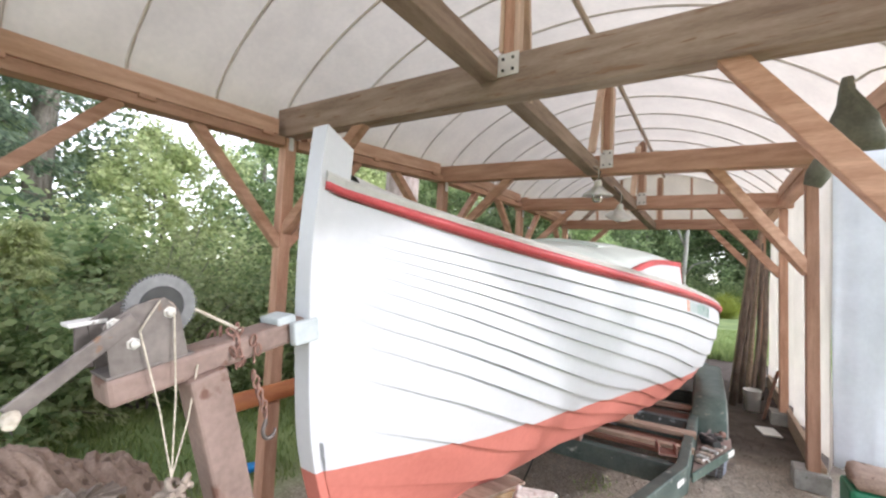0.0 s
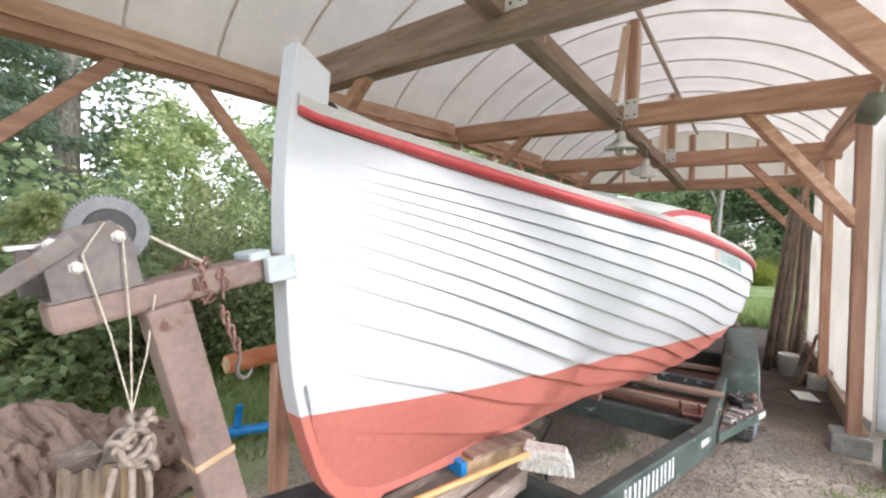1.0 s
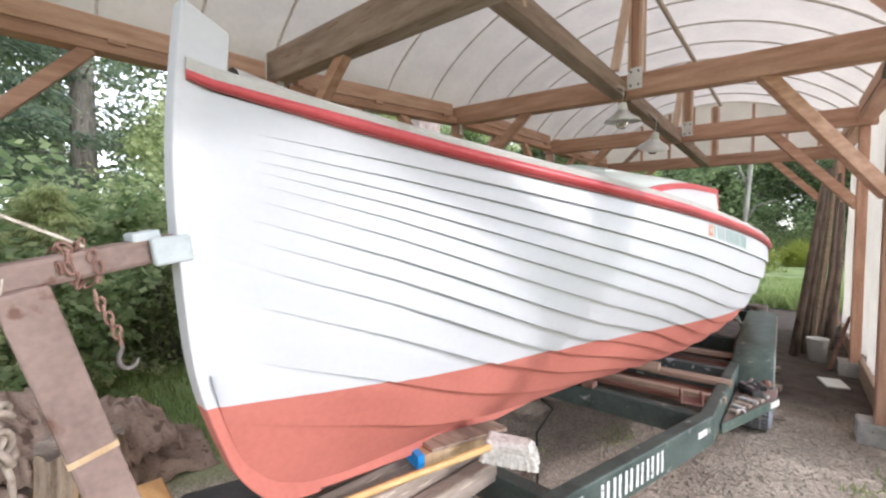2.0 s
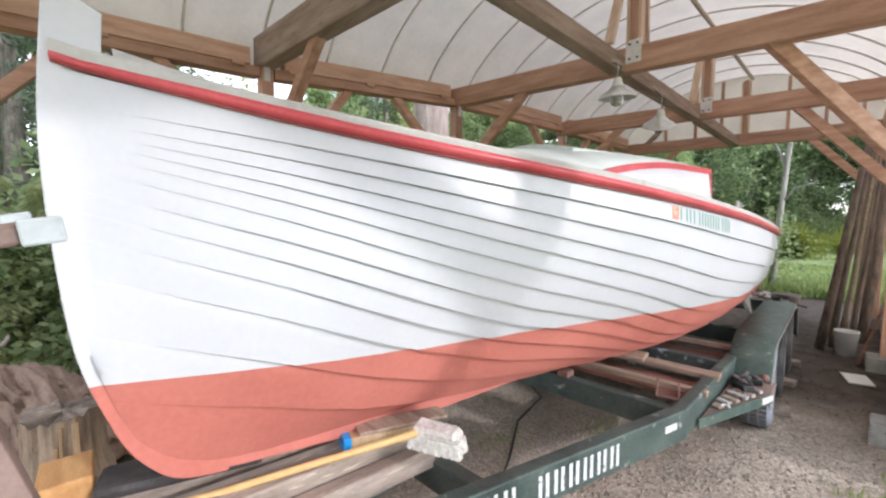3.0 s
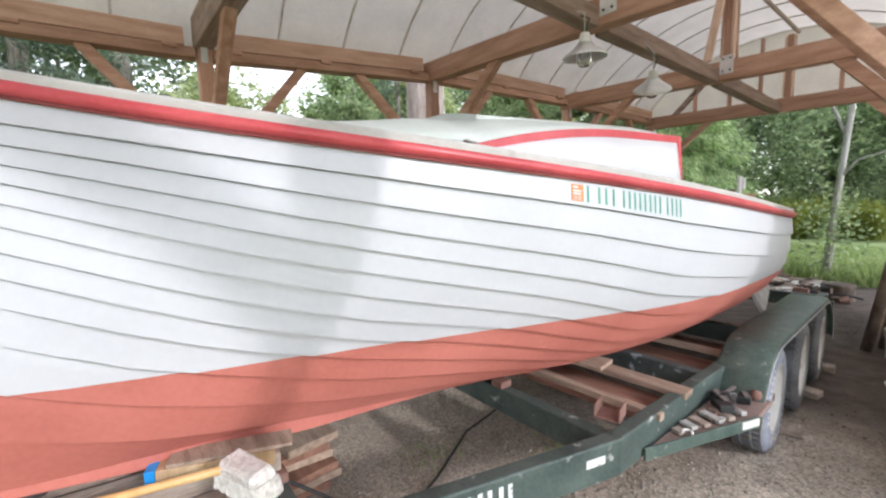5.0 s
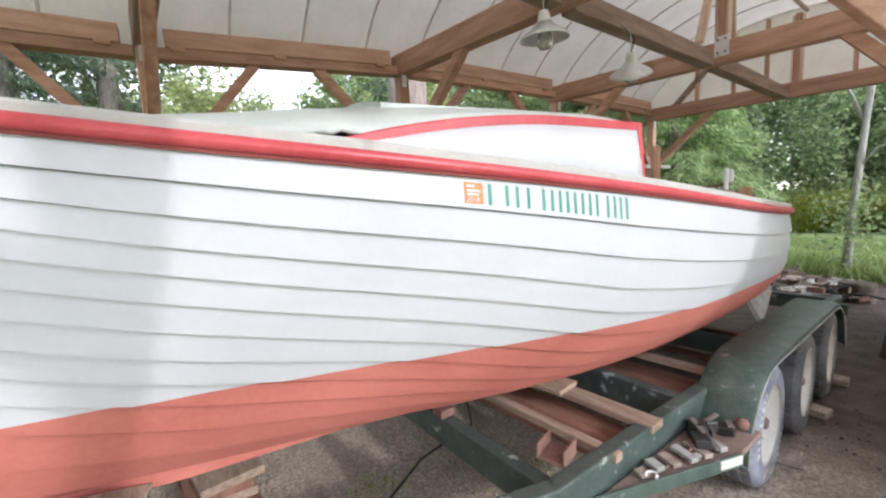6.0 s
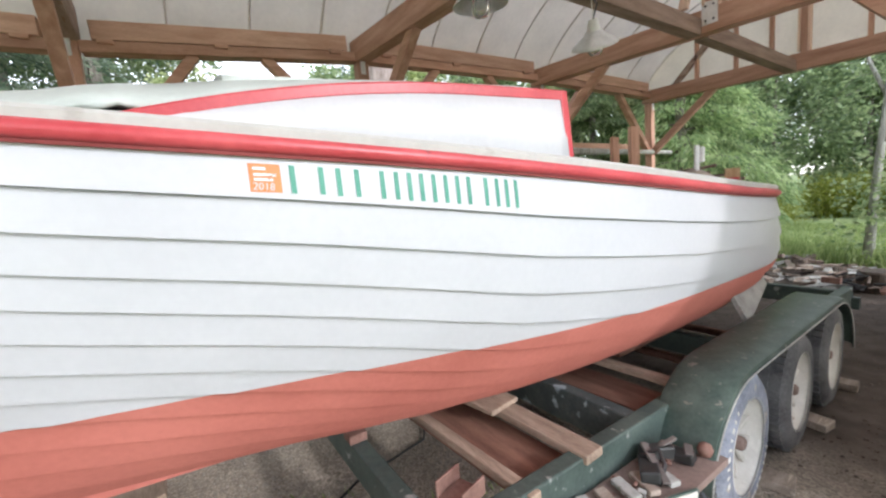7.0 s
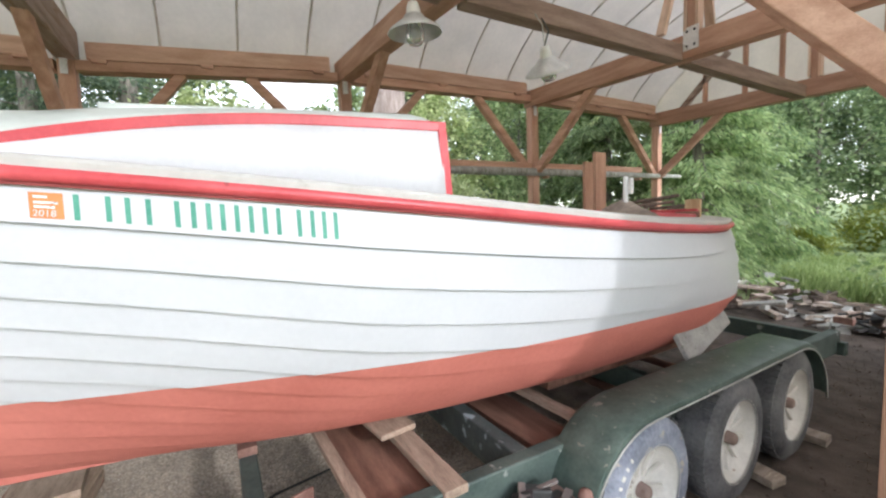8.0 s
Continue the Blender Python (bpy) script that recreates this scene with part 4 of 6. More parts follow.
def build_trailer():
    t = thing("boat_trailer", "dark green triple-axle steel boat trailer with rusty wear", "trailer")
    g = M["green_steel"]
    for s in (1, -1):
        # side rail: angled draw part and straight part
        part("rail", bar((s * 0.12, -0.20, 0.495), (s * 0.81, 2.36, 0.495), 0.07, 0.17, 0.008), g, t)
        part("rail", bar((s * 0.805, 2.34, 0.495), (s * 0.85, 6.45, 0.495), 0.07, 0.17, 0.008), g, t)
        # fender over three wheels
        out = []
        for a in range(0, 91, 10):
            out.append((3.86 - 0.42 * math.cos(radians(a)) , 0.315 + 0.41 * math.sin(radians(a))))
        for a in range(90, -1, -10):
            out.append((5.36 + 0.42 * math.cos(radians(a)), 0.315 + 0.41 * math.sin(radians(a))))
        tw = lambda y: 0.03 - 0.02 * (y - 3.86)
        bm = bmesh.new()
        rows = []
        for y, z in out:
            rows.append([(s * 0.765 + s * tw(y), y, z - 0.03), (s * 0.77 + s * tw(y), y, z - 0.008), (s * 0.785 + s * tw(y), y, z), (s * 1.0 + s * tw(y), y, z), (s * 1.025 + s * tw(y), y, z - 0.010), (s * 1.03 + s * tw(y), y, z - 0.04)])
        grid_faces(bm, rows)
        bmesh.ops.recalc_face_normals(bm, faces=bm.faces)
        f = part("fender", bm, M["fender"], t, "long dark green fender with chipped paint", True)
        m = f.modifiers.new("thickness", "SOLIDIFY")
        m.thickness = 0.006
        f.data.set_sharp_from_angle(angle=radians(50))
        # pale tube along the lip: the edge's highlight is put into its colour
        part("fender_lip", tube([(s * 1.031 + s * tw(y), y, z - 0.040) for y, z in out], 0.0045, 6), M["concrete"], f, "pale worn fender edge, its highlight put into the colour", True)
        part("step", extrude_outline([(0.85, 2.55), (1.09, 3.25), (1.09, 3.53), (0.86, 3.53)] if s > 0 else [(-0.85, 2.55), (-0.86, 3.53), (-1.09, 3.53), (-1.09, 3.25)], "z", 0.42, 0.45, 0.004), M["brown_steel"], t, "rusty step plate in front of the fender")
        part("fender_stop", lathe([(0.0, -0.03), (0.022, -0.022), (0.03, 0.0), (0.022, 0.022), (0.0, 0.03)], 14, pose(s * 1.03, 3.47, 0.482)), M["rust"], t, "rusty round stop at the fender foot", True)
        part("step_lip", bar((s * 0.855, 2.53, 0.435), (s * 1.10, 3.25, 0.435), 0.012, 0.06, 0.002), M["fender"], t, "step edge with a pale reflector")
        part("reflector", bar((s * 1.06, 3.12, 0.44), (s * 1.10, 3.24, 0.44), 0.016, 0.04, 0.003), M["rim"], t, "pale reflector strip")
        for y in WHEEL_Y:
            build_wheel(pose(s * (0.945 - 0.02 * (y - 3.86)), y, 0.335, 0, 90 * s, s * 4), t, y < 4)
        part("bunk", bar((s * 0.34, 3.9, 0.58), (s * 0.32, 5.4, 0.58), 0.09, 0.05, 0.006), M["brown_board"], t, "long wooden bunk board")
        part("rear_bar", bar((s * 0.80, 6.43, 0.45), (s * 0.93, 6.43, 0.45), 0.06, 0.1), g, t)
    for y in WHEEL_Y:
        part("axle", tube([(-0.75, y, 0.335), (0.75, y, 0.335)], 0.03, 10), M["rust"], t)
    for y, w, x in ((1.12, 0.10, 0.45), (2.36, 0.10, 0.78), (3.36, 0.12, 0.80), (4.55, 0.12, 0.80), (6.35, 0.1, 0.82)):
        part("cross_member", bar((-x, y, 0.49), (x, y, 0.49), 0.07, 0.17 if y == 3.36 else 0.14, 0.006), M["chipped_steel" if y == 3.36 else "green_steel"], t)
        for s in (1, -1):
            if y < 4:
                part("bracket", box(s * 0.12, y, 0.578, 0.08, 0.08, 0.04, 0.006), M["rust"], t, "rusty red bracket")
    bm = box(0.70, 2.50, 0.575, 0.12, 0.12, 0.012, 0.003, rz=15)
    add_box(bm, pose(0.70, 2.50, 0.605, 0, 0, 15) @ pose(-0.055, 0, 0), 0.010, 0.12, 0.06, 0.003)
    add_box(bm, pose(0.70, 2.50, 0.605, 0, 0, 15) @ pose(0.055, 0, 0), 0.010, 0.12, 0.06, 0.003)
    part("bracket", bm, M["rust"], t, "rusty red channel bracket")
    # planks laid across the frame
    for y, z, w in ((2.66, 0.560, 0.05), (2.97, 0.575, 0.10), (3.74, 0.575, 0.06)):
        part("cross_plank", bar((-0.86, y - 0.03, z), (0.86, y + 0.03, z), w, 0.035, 0.004), M["pale_plank"], t, "pale worn plank across the frame")
    part("cross_plank", bar((-0.81, 2.79, 0.500), (0.81, 2.85, 0.500), 0.29, 0.03, 0.004), M["brown_board"], t, "reddish brown board across the frame")
    part("cross_plank", bar((-0.81, 3.55, 0.51), (0.81, 3.61, 0.51), 0.24, 0.03, 0.004), M["brown_board"], t, "reddish brown board across the frame")
    part("pad", box(0.24, 2.94, 0.606, 0.36, 0.18, 0.026, 0.006, rz=8), M["pale_plank"], t, "pale wooden pad under the keel")
    # tongue and keel bearers
    part("tongue", bar((0, -2.2, 0.46), (0, 1.1, 0.48), 0.12, 0.13, 0.008), g, t)
    part("keel_bearer", bar((-0.03, 0.1, 0.625), (0.05, 1.15, 0.60), 0.15, 0.14, 0.008), M["bearer"], t, "weathered timber bearer under the keel")
    part("keel_bearer", bar((-0.40, -0.30, 0.66), (-0.12, 1.05, 0.60), 0.10, 0.13, 0.008), M["bearer"], t, "weathered timber bearer beside the keel")
    part("keel_bearer", bar((0.10, 0.0, 0.60), (0.17, 1.1, 0.575), 0.07, 0.09, 0.008), M["bearer"], t, "weathered timber bearer beside the keel")
    part("wrap", bar((-0.27, 0.02, 0.735), (-0.14, 0.5, 0.72), 0.16, 0.05, 0.02), M["black_rubber"], t, "black rubber wrap on the bearer")
    part("end_block", box(-0.37, -0.05, 0.738, 0.20, 0.14, 0.075, 0.006, rz=-4), M["orange_block"], t, "orange painted wooden block")
    part("wedge", bar((0.045, 0.77, 0.718), (0.15, 1.12, 0.70), 0.095, 0.055, 0.004), M["board"], t, "fresh pine wedge")
    part("wedge_tip", box(0.040, 0.756, 0.719, 0.098, 0.03, 0.058, 0.003, rz=-17), M["plastic_blue"], t, "blue painted wedge end")
    part("wedge", bar((0.055, 0.80, 0.753), (0.16, 1.18, 0.734), 0.10, 0.014, 0.003), M["pale_plank"], t)
    # lettering on the angled rail: plain white bars
    a, b = Vector((0.12, -0.20, 0.495)), Vector((0.81, 2.36, 0.495))
    d = (b - a).normalized()
    nrm = Vector((d.y, -d.x, 0))
    s = 0.80
    for word in (8, 6):
        for k in range(word):
            for f in (0.012, 0.052):
                q = a + d * (s + f) + nrm * 0.0362
                part("mark", box(q.x, q.y, q.z, 0.003, 0.018, 0.105, 0.0, rz=-math.degrees(math.atan2(d.x, d.y))), M["white_mark"], t)
            s += 0.088
        s += 0.09
    q = a + d * 2.50 + nrm * 0.038
    part("plate", box(q.x, q.y, q.z + 0.02, 0.004, 0.10, 0.035, 0.0, rz=-math.degrees(math.atan2(d.x, d.y))), M["galv"], t, "small pale maker's plate")
    part("grey_board", box(0.66, 4.95, 0.82, 0.03, 0.74, 0.22, 0.004, rx=8, ry=-25, rz=8), M["concrete"], t, "grey guide board under the hull")
    part("hose", tube([(0.05, 1.12, 0.55), (0.10, 1.3, 0.40), (0.12, 1.5, 0.20), (0.05, 1.75, 0.06), (-0.1, 2.05, 0.02), (-0.35, 2.5, 0.02), (-0.45, 3.0, 0.02), (-0.9, 3.3, 0.02)], 0.008, 8), M["black"], t, "black cable")
    return t


trailer = build_trailer()


def build_winch():
    w = thing("winch_stand", "brown steel bow post with a grey hand winch and bow block", "winch stand")
    post = part("post", bar((0, -0.055, 0.55), (0, -0.313, 1.505), 0.076, 0.086, 0.008, (0, 1, 0)), M["brown_steel"], w, "leaning brown square steel post")
    part("tape", bar((0, -0.2125, 1.133), (0, -0.2163, 1.147), 0.080, 0.090, 0.002, (0, 1, 0)), M["board"], post, "pale tape band")
    part("arm", bar((0, -0.51, 1.575), (0, -0.068, 1.634), 0.088, 0.056, 0.010), M["brown_steel"], w)
    part("bolt", lathe([(0, 0.02), (0.012, 0.018), (0.016, 0.0)], 10, pose(0.044, -0.095, 1.630, 0, 90, 0)), M["rust"], w, "rusty bolt head")
    for s in (1, -1):
        part("bow_block", box(s * 0.057, -0.097, 1.626, 0.024, 0.078, 0.062, 0.006, rx=4), M["block_paint"], w, "pale blue-grey bow block")
    part("bow_block", box(0, -0.135, 1.640, 0.082, 0.055, 0.060, 0.006, rx=8), M["block_paint"], w)
    # winch housing
    m = pose(0, -0.44, 1.637, 7.5, 0, 0) @ Matrix.Scale(0.75, 4)
    for s in (1, -1):
        bm = extrude_outline([(-0.09, -0.03), (0.085, -0.03), (0.08, 0.09), (0.05, 0.14), (-0.02, 0.135), (-0.09, 0.10)], "x", s * 0.055 - 0.003, s * 0.055 + 0.003, 0.001)
        bm.transform(m)
        part("side_plate", bm, M["winch"], w)
    bm = bmesh.new()
    add_box(bm, m @ pose(0, 0, -0.03), 0.12, 0.20, 0.008, 0.002)
    part("base_plate", bm, M["winch"], w)
    part("drum", lathe([(0, -0.05), (0.035, -0.05), (0.05, -0.045), (0.045, 0.0), (0.05, 0.045), (0.035, 0.05), (0, 0.05)], 20, m @ pose(0, 0.03, 0.09, 0, 90, 0)), M["old_rope"], w, "drum wound with strap", True)
    at_gear = m @ pose(0.035, 0.045, 0.115)
    rim = []
    for k in range(224):
        a, r = 2 * math.pi * k / 224, (0.088 if k % 4 < 2 else 0.082)
        rim.append((r * math.cos(a), r * math.sin(a)))
    gear = extrude_outline(rim, "x", -0.006, 0.006)
    gear.transform(at_gear)
    gear = part("gear", gear, M["gear"], w, "large toothed grey gear wheel")
    part("gear_web", lathe([(0.0, 0.010), (0.050, 0.010), (0.054, 0.0075), (0.055, 0.002)], 32, at_gear @ pose(0, 0, 0, 0, 90, 0)), M["black"], gear, "dark inner web of the gear")
    for y, z in ((-0.068, 0.100), (0.055, 0.098), (-0.035, 0.040)):
        part("nut", lathe([(0, 0.013), (0.010, 0.012), (0.012, 0.003), (0.016, 0.002), (0.016, 0.0)], 6, m @ pose(0.058, y, z, 0, 90, 0)), M["pipe"], w, "bright bolt head")
    crank = part("crank", bar((0.052, -0.470, 1.712), (0.078, -0.640, 1.592), 0.008, 0.030, 0.003, (0, 0, 1)), M["winch"], w, "flat grey crank arm")
    part("grip", tube([(0.072, -0.634, 1.592), (0.084, -0.637, 1.588), (0.100, -0.640, 1.582)], [0.010, 0.012, 0.008], 12), M["rope"], crank, "worn pale grip")
    part("far_plate", box(-0.06, -0.515, 1.70, 0.05, 0.06, 0.008, 0.002, rx=4), M["galv"], w, "pale flange behind the winch")
    part("far_bracket", box(-0.045, -0.505, 1.655, 0.005, 0.06, 0.085, 0.002), M["winch"], w)
    part("cable", tube([m @ Vector((0.0, 0.09, 0.12)), (0.0, -0.27, 1.665), (0.0, -0.24, 1.645)], 0.004, 6), M["rope"], w, "winch cable to the bow")
    # chain coil and hook
    def link(c, rx, rz, r=0.011):
        bm = bmesh.new()
        pts = [Vector((0.6 * r * math.cos(a), 0, 1.25 * r * math.sin(a))) for a in (2 * math.pi * k / 10 for k in range(11))]
        add_tube(bm, [pose(*c, 0, rx, rz) @ p for p in pts], 0.0028, 6, False)
        return bm
    rnd = random.Random(4)
    for k in range(22):
        a = k * 0.62
        part("chain_link", link((0.054 * math.cos(a), -0.285 + 0.0025 * k + 0.012 * math.sin(a * 1.7), 1.610 + 0.040 * math.sin(a)), rnd.uniform(-60, 60), rnd.uniform(0, 180)), M["rust"], w)
    for k in range(7):
        part("chain_link", link((0.056, -0.238 + 0.005 * k + 0.002 * (k % 2), 1.545 - 0.016 * k), 4 * (k % 3), 90 * (k % 2)), M["rust"], w)
    hook = [(0.056, -0.206, 1.447), (0.056, -0.206, 1.432)] + [(0.056, -0.197 + 0.017 * math.cos(a), 1.405 + 0.022 * math.sin(a)) for a in (math.pi * (0.75 + 1.2 * i / 12) for i in range(13))]
    part("hook", tube(hook, [0.003, 0.004] + [0.005] * 10 + [0.004, 0.003, 0.002], 8), M["winch"], w, "steel safety hook", True)
    # thin cords from the winch down to a hanging coil of old rope
    end = Vector((0.056, -0.41, 1.385))
    for y, z, x in ((-0.463, 1.685, 0.055), (-0.405, 1.715, 0.055), (-0.36, 1.60, 0.054)):
        a = Vector((x, y, z))
        part("line", tube([a, a.lerp(end, 0.5) + Vector((0.003, 0.004, -0.003)), end], 0.0017, 6), M["rope"], w, "thin pale cord")
    part("line", tube([(0.05, -0.463, 1.685), (0.055, -0.45, 1.71), (0.055, -0.43, 1.742)], 0.0017, 6), M["rope"], w, "thin pale cord")
    rn = random.Random(8)
    for k in range(9):
        c = Vector((0.054 + rn.uniform(-0.012, 0.012), -0.41 + rn.uniform(-0.018, 0.018), 1.365 - 0.010 * k))
        rad = rn.uniform(0.020, 0.036)
        tx, ty = (rn.uniform(-14, 14), rn.uniform(-14, 14)) if k < 4 else (rn.uniform(-60, 60), rn.uniform(-60, 60))
        pts = [Matrix.Translation(c) @ pose(0, 0, 0, tx, ty, 0) @ Vector((rad * math.cos(a), rad * 0.8 * math.sin(a), 0.010 * math.sin(2 * a + k))) for a in (2 * math.pi * i / 18 for i in range(19))]
        part("rope_coil", tube(pts, 0.006, 8), M["old_rope"], w, "knotted dirty grey rope", True)
    for dx, dy, ln in ((0.02, -0.01, 0.20), (-0.015, 0.015, 0.26), (0.0, -0.03, 0.16)):
        part("rope_tail", tube([(0.054 + dx, -0.41 + dy, 1.29), (0.058 + dx * 1.3, -0.41 + dy * 1.6, 1.23), (0.054 + dx * 1.1, -0.415 + dy * 1.3, 1.29 - ln)], 0.006, 8), M["old_rope"], w, "knotted dirty grey rope", True)
    # the head tilts down away from the bow, about the pin in the bow block
    tilt = pose(0.0, -0.06, 1.581, 4, 0, 0) @ Matrix.Scale(1.07, 4) @ Matrix.Translation((-0.03, 0.10, -1.63))
    for ob in w.children_recursive:
        if ob is not post and ob.parent is not post:
            ob.data.transform(tilt)
    return w


winch = build_winch()


# ---- loose things near the bow ----
def build_stump(cx, cy, r, h):
    st = thing("tree_stump", "weathered split tree stump with pale torn wood", "stump")
    n, rows, top = 72, [], []
    for j in range(13):
        z = h * j / 12
        row = []
        for k in range(n + 1):
            a = 2 * math.pi * (k % n) / n
            flute = noise.noise((2.2 * math.cos(a), 2.2 * math.sin(a), 3.0)) * 0.16 + abs(noise.noise((7 * math.cos(a), 7 * math.sin(a), z * 1.2))) * 0.12 - abs(noise.noise((16 * math.cos(a), 16 * math.sin(a), z * 2))) * 0.07
            rr = r * (1 + 0.55 * (1 - j / 12) ** 3 + flute)
            row.append((cx + rr * math.cos(a), cy + rr * math.sin(a), z + (0.05 * noise.noise((4 * math.cos(a), 4 * math.sin(a), 9)) if j == 12 else 0)))
        rows.append(row)
    bm = bmesh.new()
    grid_faces(bm, rows)
    bmesh.ops.remove_doubles(bm, verts=bm.verts, dist=0.0005)
    bmesh.ops.recalc_face_normals(bm, faces=bm.faces)
    trunk = part("trunk", bm, M["stump"], st)
    for f in (1.0, 0.8, 0.55, 0.3, 0.02):
        top.append([(cx + (x - cx) * f, cy + (y - cy) * f, z + 0.003 - 0.012 * (1 - f) + 0.012 * noise.noise((x * 20, y * 20, f))) for x, y, z in rows[-1]])
    bm = bmesh.new()
    grid_faces(bm, top)
    bmesh.ops.remove_doubles(bm, verts=bm.verts, dist=0.0005)
    bmesh.ops.recalc_face_normals(bm, faces=bm.faces)
    part("sawn_top", bm, M["bearer"], trunk, "grey weathered sawn top")
    # torn slivers standing off the split side
    rn = random.Random(3)
    for k in range(4):
        a = radians(-12 + 9 * k + rn.uniform(-4, 4))
        z0, z1 = h * rn.uniform(0.0, 0.35), h * rn.uniform(0.6, 1.02)
        q = r * rn.uniform(1.04, 1.13)
        foot = Vector((cx + (q + 0.06) * math.cos(a), cy + (q + 0.06) * math.sin(a), z0))
        tip = Vector((cx + q * math.cos(a + 0.06), cy + q * math.sin(a + 0.06), z1))
        part("sliver", bar(foot, tip, rn.uniform(0.012, 0.025), 0.014, 0.004, (math.cos(a), math.sin(a), 0)), M["board"], trunk, "pale torn strip")
    return st


build_stump(-1.66, -0.05, 0.17, 0.52)


def canvas_heap(at, radius, h, seed, label):
    """Slack sheets thrown over one another, each with sharp creases and hanging edges."""
    heap = thing("canvas_sheet", label, "tarpaulin")
    rn = random.Random(seed)
    n = 64
    for layer in range(4):
        turn = rn.uniform(0, 3.14)
        cx, cy = rn.uniform(-0.3, 0.3) * radius, rn.uniform(-0.3, 0.3) * radius
        shrink = 1 - 0.17 * layer
        sx, sy = radius * rn.uniform(0.85, 1.05) * shrink, radius * rn.uniform(0.65, 0.85) * shrink
        rows = []
        for j in range(n + 1):
            row = []
            for i in range(n + 1):
                u, v = 2 * i / n - 1, 2 * j / n - 1
                u, v = u + 0.10 * noise.noise((v * 2.5, seed, layer)), v + 0.10 * noise.noise((u * 2.5, layer, seed))
                x = cx + u * sx * math.cos(turn) - v * sy * math.sin(turn)
                y = cy + u * sx * math.sin(turn) + v * sy * math.cos(turn)
                mound = h * math.exp(-((x / radius) ** 2 + (y / radius) ** 2) * 1.7)
                wx, wy = x + 0.10 * noise.noise((x * 5, y * 5, seed)), y + 0.10 * noise.noise((x * 5 + 9, y * 5, seed))
                p, q = wx * math.cos(turn) + wy * math.sin(turn), wy * math.cos(turn) - wx * math.sin(turn)
                fold = 0.075 * (0.5 - abs(noise.noise((p * 1.6 + 7 * layer, q * 6.5, seed))) * 1.6) + 0.050 * (0.4 - abs(noise.noise((p * 4, q * 15 + 5 * layer, seed))) * 1.6) + 0.022 * (0.4 - abs(noise.noise((p * 16 + 3, q * 26, layer))) * 1.6) + 0.006 * noise.noise((wx * 40, wy * 40, layer))
                edge = max(abs(2 * i / n - 1), abs(2 * j / n - 1))
                row.append((at[0] + x, at[1] + y, max(0.012 + 0.004 * layer, at[2] + mound * 0.85 + layer * 0.05 + fold - 0.05 * max(0.0, (edge - 0.93) / 0.07) ** 2)))
            rows.append(row)
        bm = bmesh.new()
        grid_faces(bm, rows)
        sheet = part("fold", bm, M["canvas"], heap, smooth=True)
        t = sheet.modifiers.new("thickness", "SOLIDIFY")
        t.thickness = 0.006


canvas_heap((-2.25, -0.30, 0.0), 0.72, 0.58, 3, "crumpled brown canvas sheets heaped behind the stump")
canvas_heap((-1.95, -1.02, 0.0), 0.72, 0.48, 7, "crumpled brown canvas sheets heaped beside the stump")
canvas_heap((-2.25, 0.16, 0.0), 0.48, 0.38, 11, "crumpled brown canvas sheets lying against the stump")


def build_board_stack():
    b = thing("board_stack", "low stack of weathered boards lying on the ground", "boards")
    for k in range(6):
        part("board", box(-0.78 + 0.03 * (k % 3), 1.42 + 0.04 * (k % 2), 0.025 + 0.048 * k, 0.66 - 0.04 * k, 0.30, 0.045, 0.004, rz=5 * (k % 3) - 4), M["pale_plank" if k % 2 else "brown_board"], b)


build_board_stack()


def build_brush():
    b = thing("deck_brush", "white bristle deck brush with a yellow handle lying on the bearer", "brush")
    bm = bmesh.new()
    add_box(bm, pose(0.335, 0.985, 0.782, 0, 0, 22), 0.19, 0.085, 0.045, 0.015)
    bmesh.ops.subdivide_edges(bm, edges=bm.edges, cuts=2)
    rumple(bm, 0.012, 0.03)
    head = part("head", bm, M["bristle"], b, "pale worn brush head")
    bm = bmesh.new()
    rnd = random.Random(2)
    m = pose(0.335, 0.985, 0.770, 0, 0, 22)
    for i in range(24):
        for j in range(9):
            x, y = -0.105 + 0.21 * i / 23, -0.042 + 0.084 * j / 8
            p0 = m @ Vector((x * 0.9, y * 0.9, 0))
            p1 = m @ Vector((x * 1.0 + rnd.uniform(-0.006, 0.006), y * 1.0 + rnd.uniform(-0.004, 0.004), -0.055))
            add_tube(bm, [p0, p1], [0.009, 0.008], 4)
    part("bristle_tuft", bm, M["bristle"], head)
    part("handle", tube([(0.30, 0.955, 0.785), (0.10, 0.58, 0.722), (-0.02, 0.30, 0.69), (-0.20, -0.15, 0.665)], 0.013, 10), M["yellow"], b, "yellow round handle", True)


build_brush()


def build_jack():
    j = thing("jack", "small red and blue screw jack under the bearer", "jack")
    part("base", box(-0.10, 0.85, 0.02, 0.18, 0.18, 0.04), M["rust"], j)
    part("body", box(-0.10, 0.85, 0.30, 0.07, 0.08, 0.52, 0.006), M["red_paint"], j)
    part("cap", box(-0.06, 0.86, 0.53, 0.012, 0.05, 0.08, 0.003), M["plastic_blue"], j)
    part("lever", tube([(-0.02, 0.84, 0.50), (0.03, 0.80, 0.53), (0.03, 0.72, 0.53)], 0.008, 8), M["red_paint"], j)


build_jack()


def build_blue_stand():
    b = thing("blue_stand", "bright blue plastic stand lying in the grass", "stand")
    part("foot", bar((-2.36, 0.90, 0.07), (-2.18, 1.24, 0.07), 0.09, 0.06, 0.02), M["plastic_blue"], b)
    part("upright", bar((-2.33, 0.96, 0.02), (-2.31, 0.98, 0.29), 0.045, 0.05, 0.012, (0, 1, 0)), M["plastic_blue"], b)
    part("upright", bar((-2.17, 1.25, 0.02), (-2.14, 1.31, 0.19), 0.045, 0.045, 0.01, (0, 1, 0)), M["plastic_blue"], b)


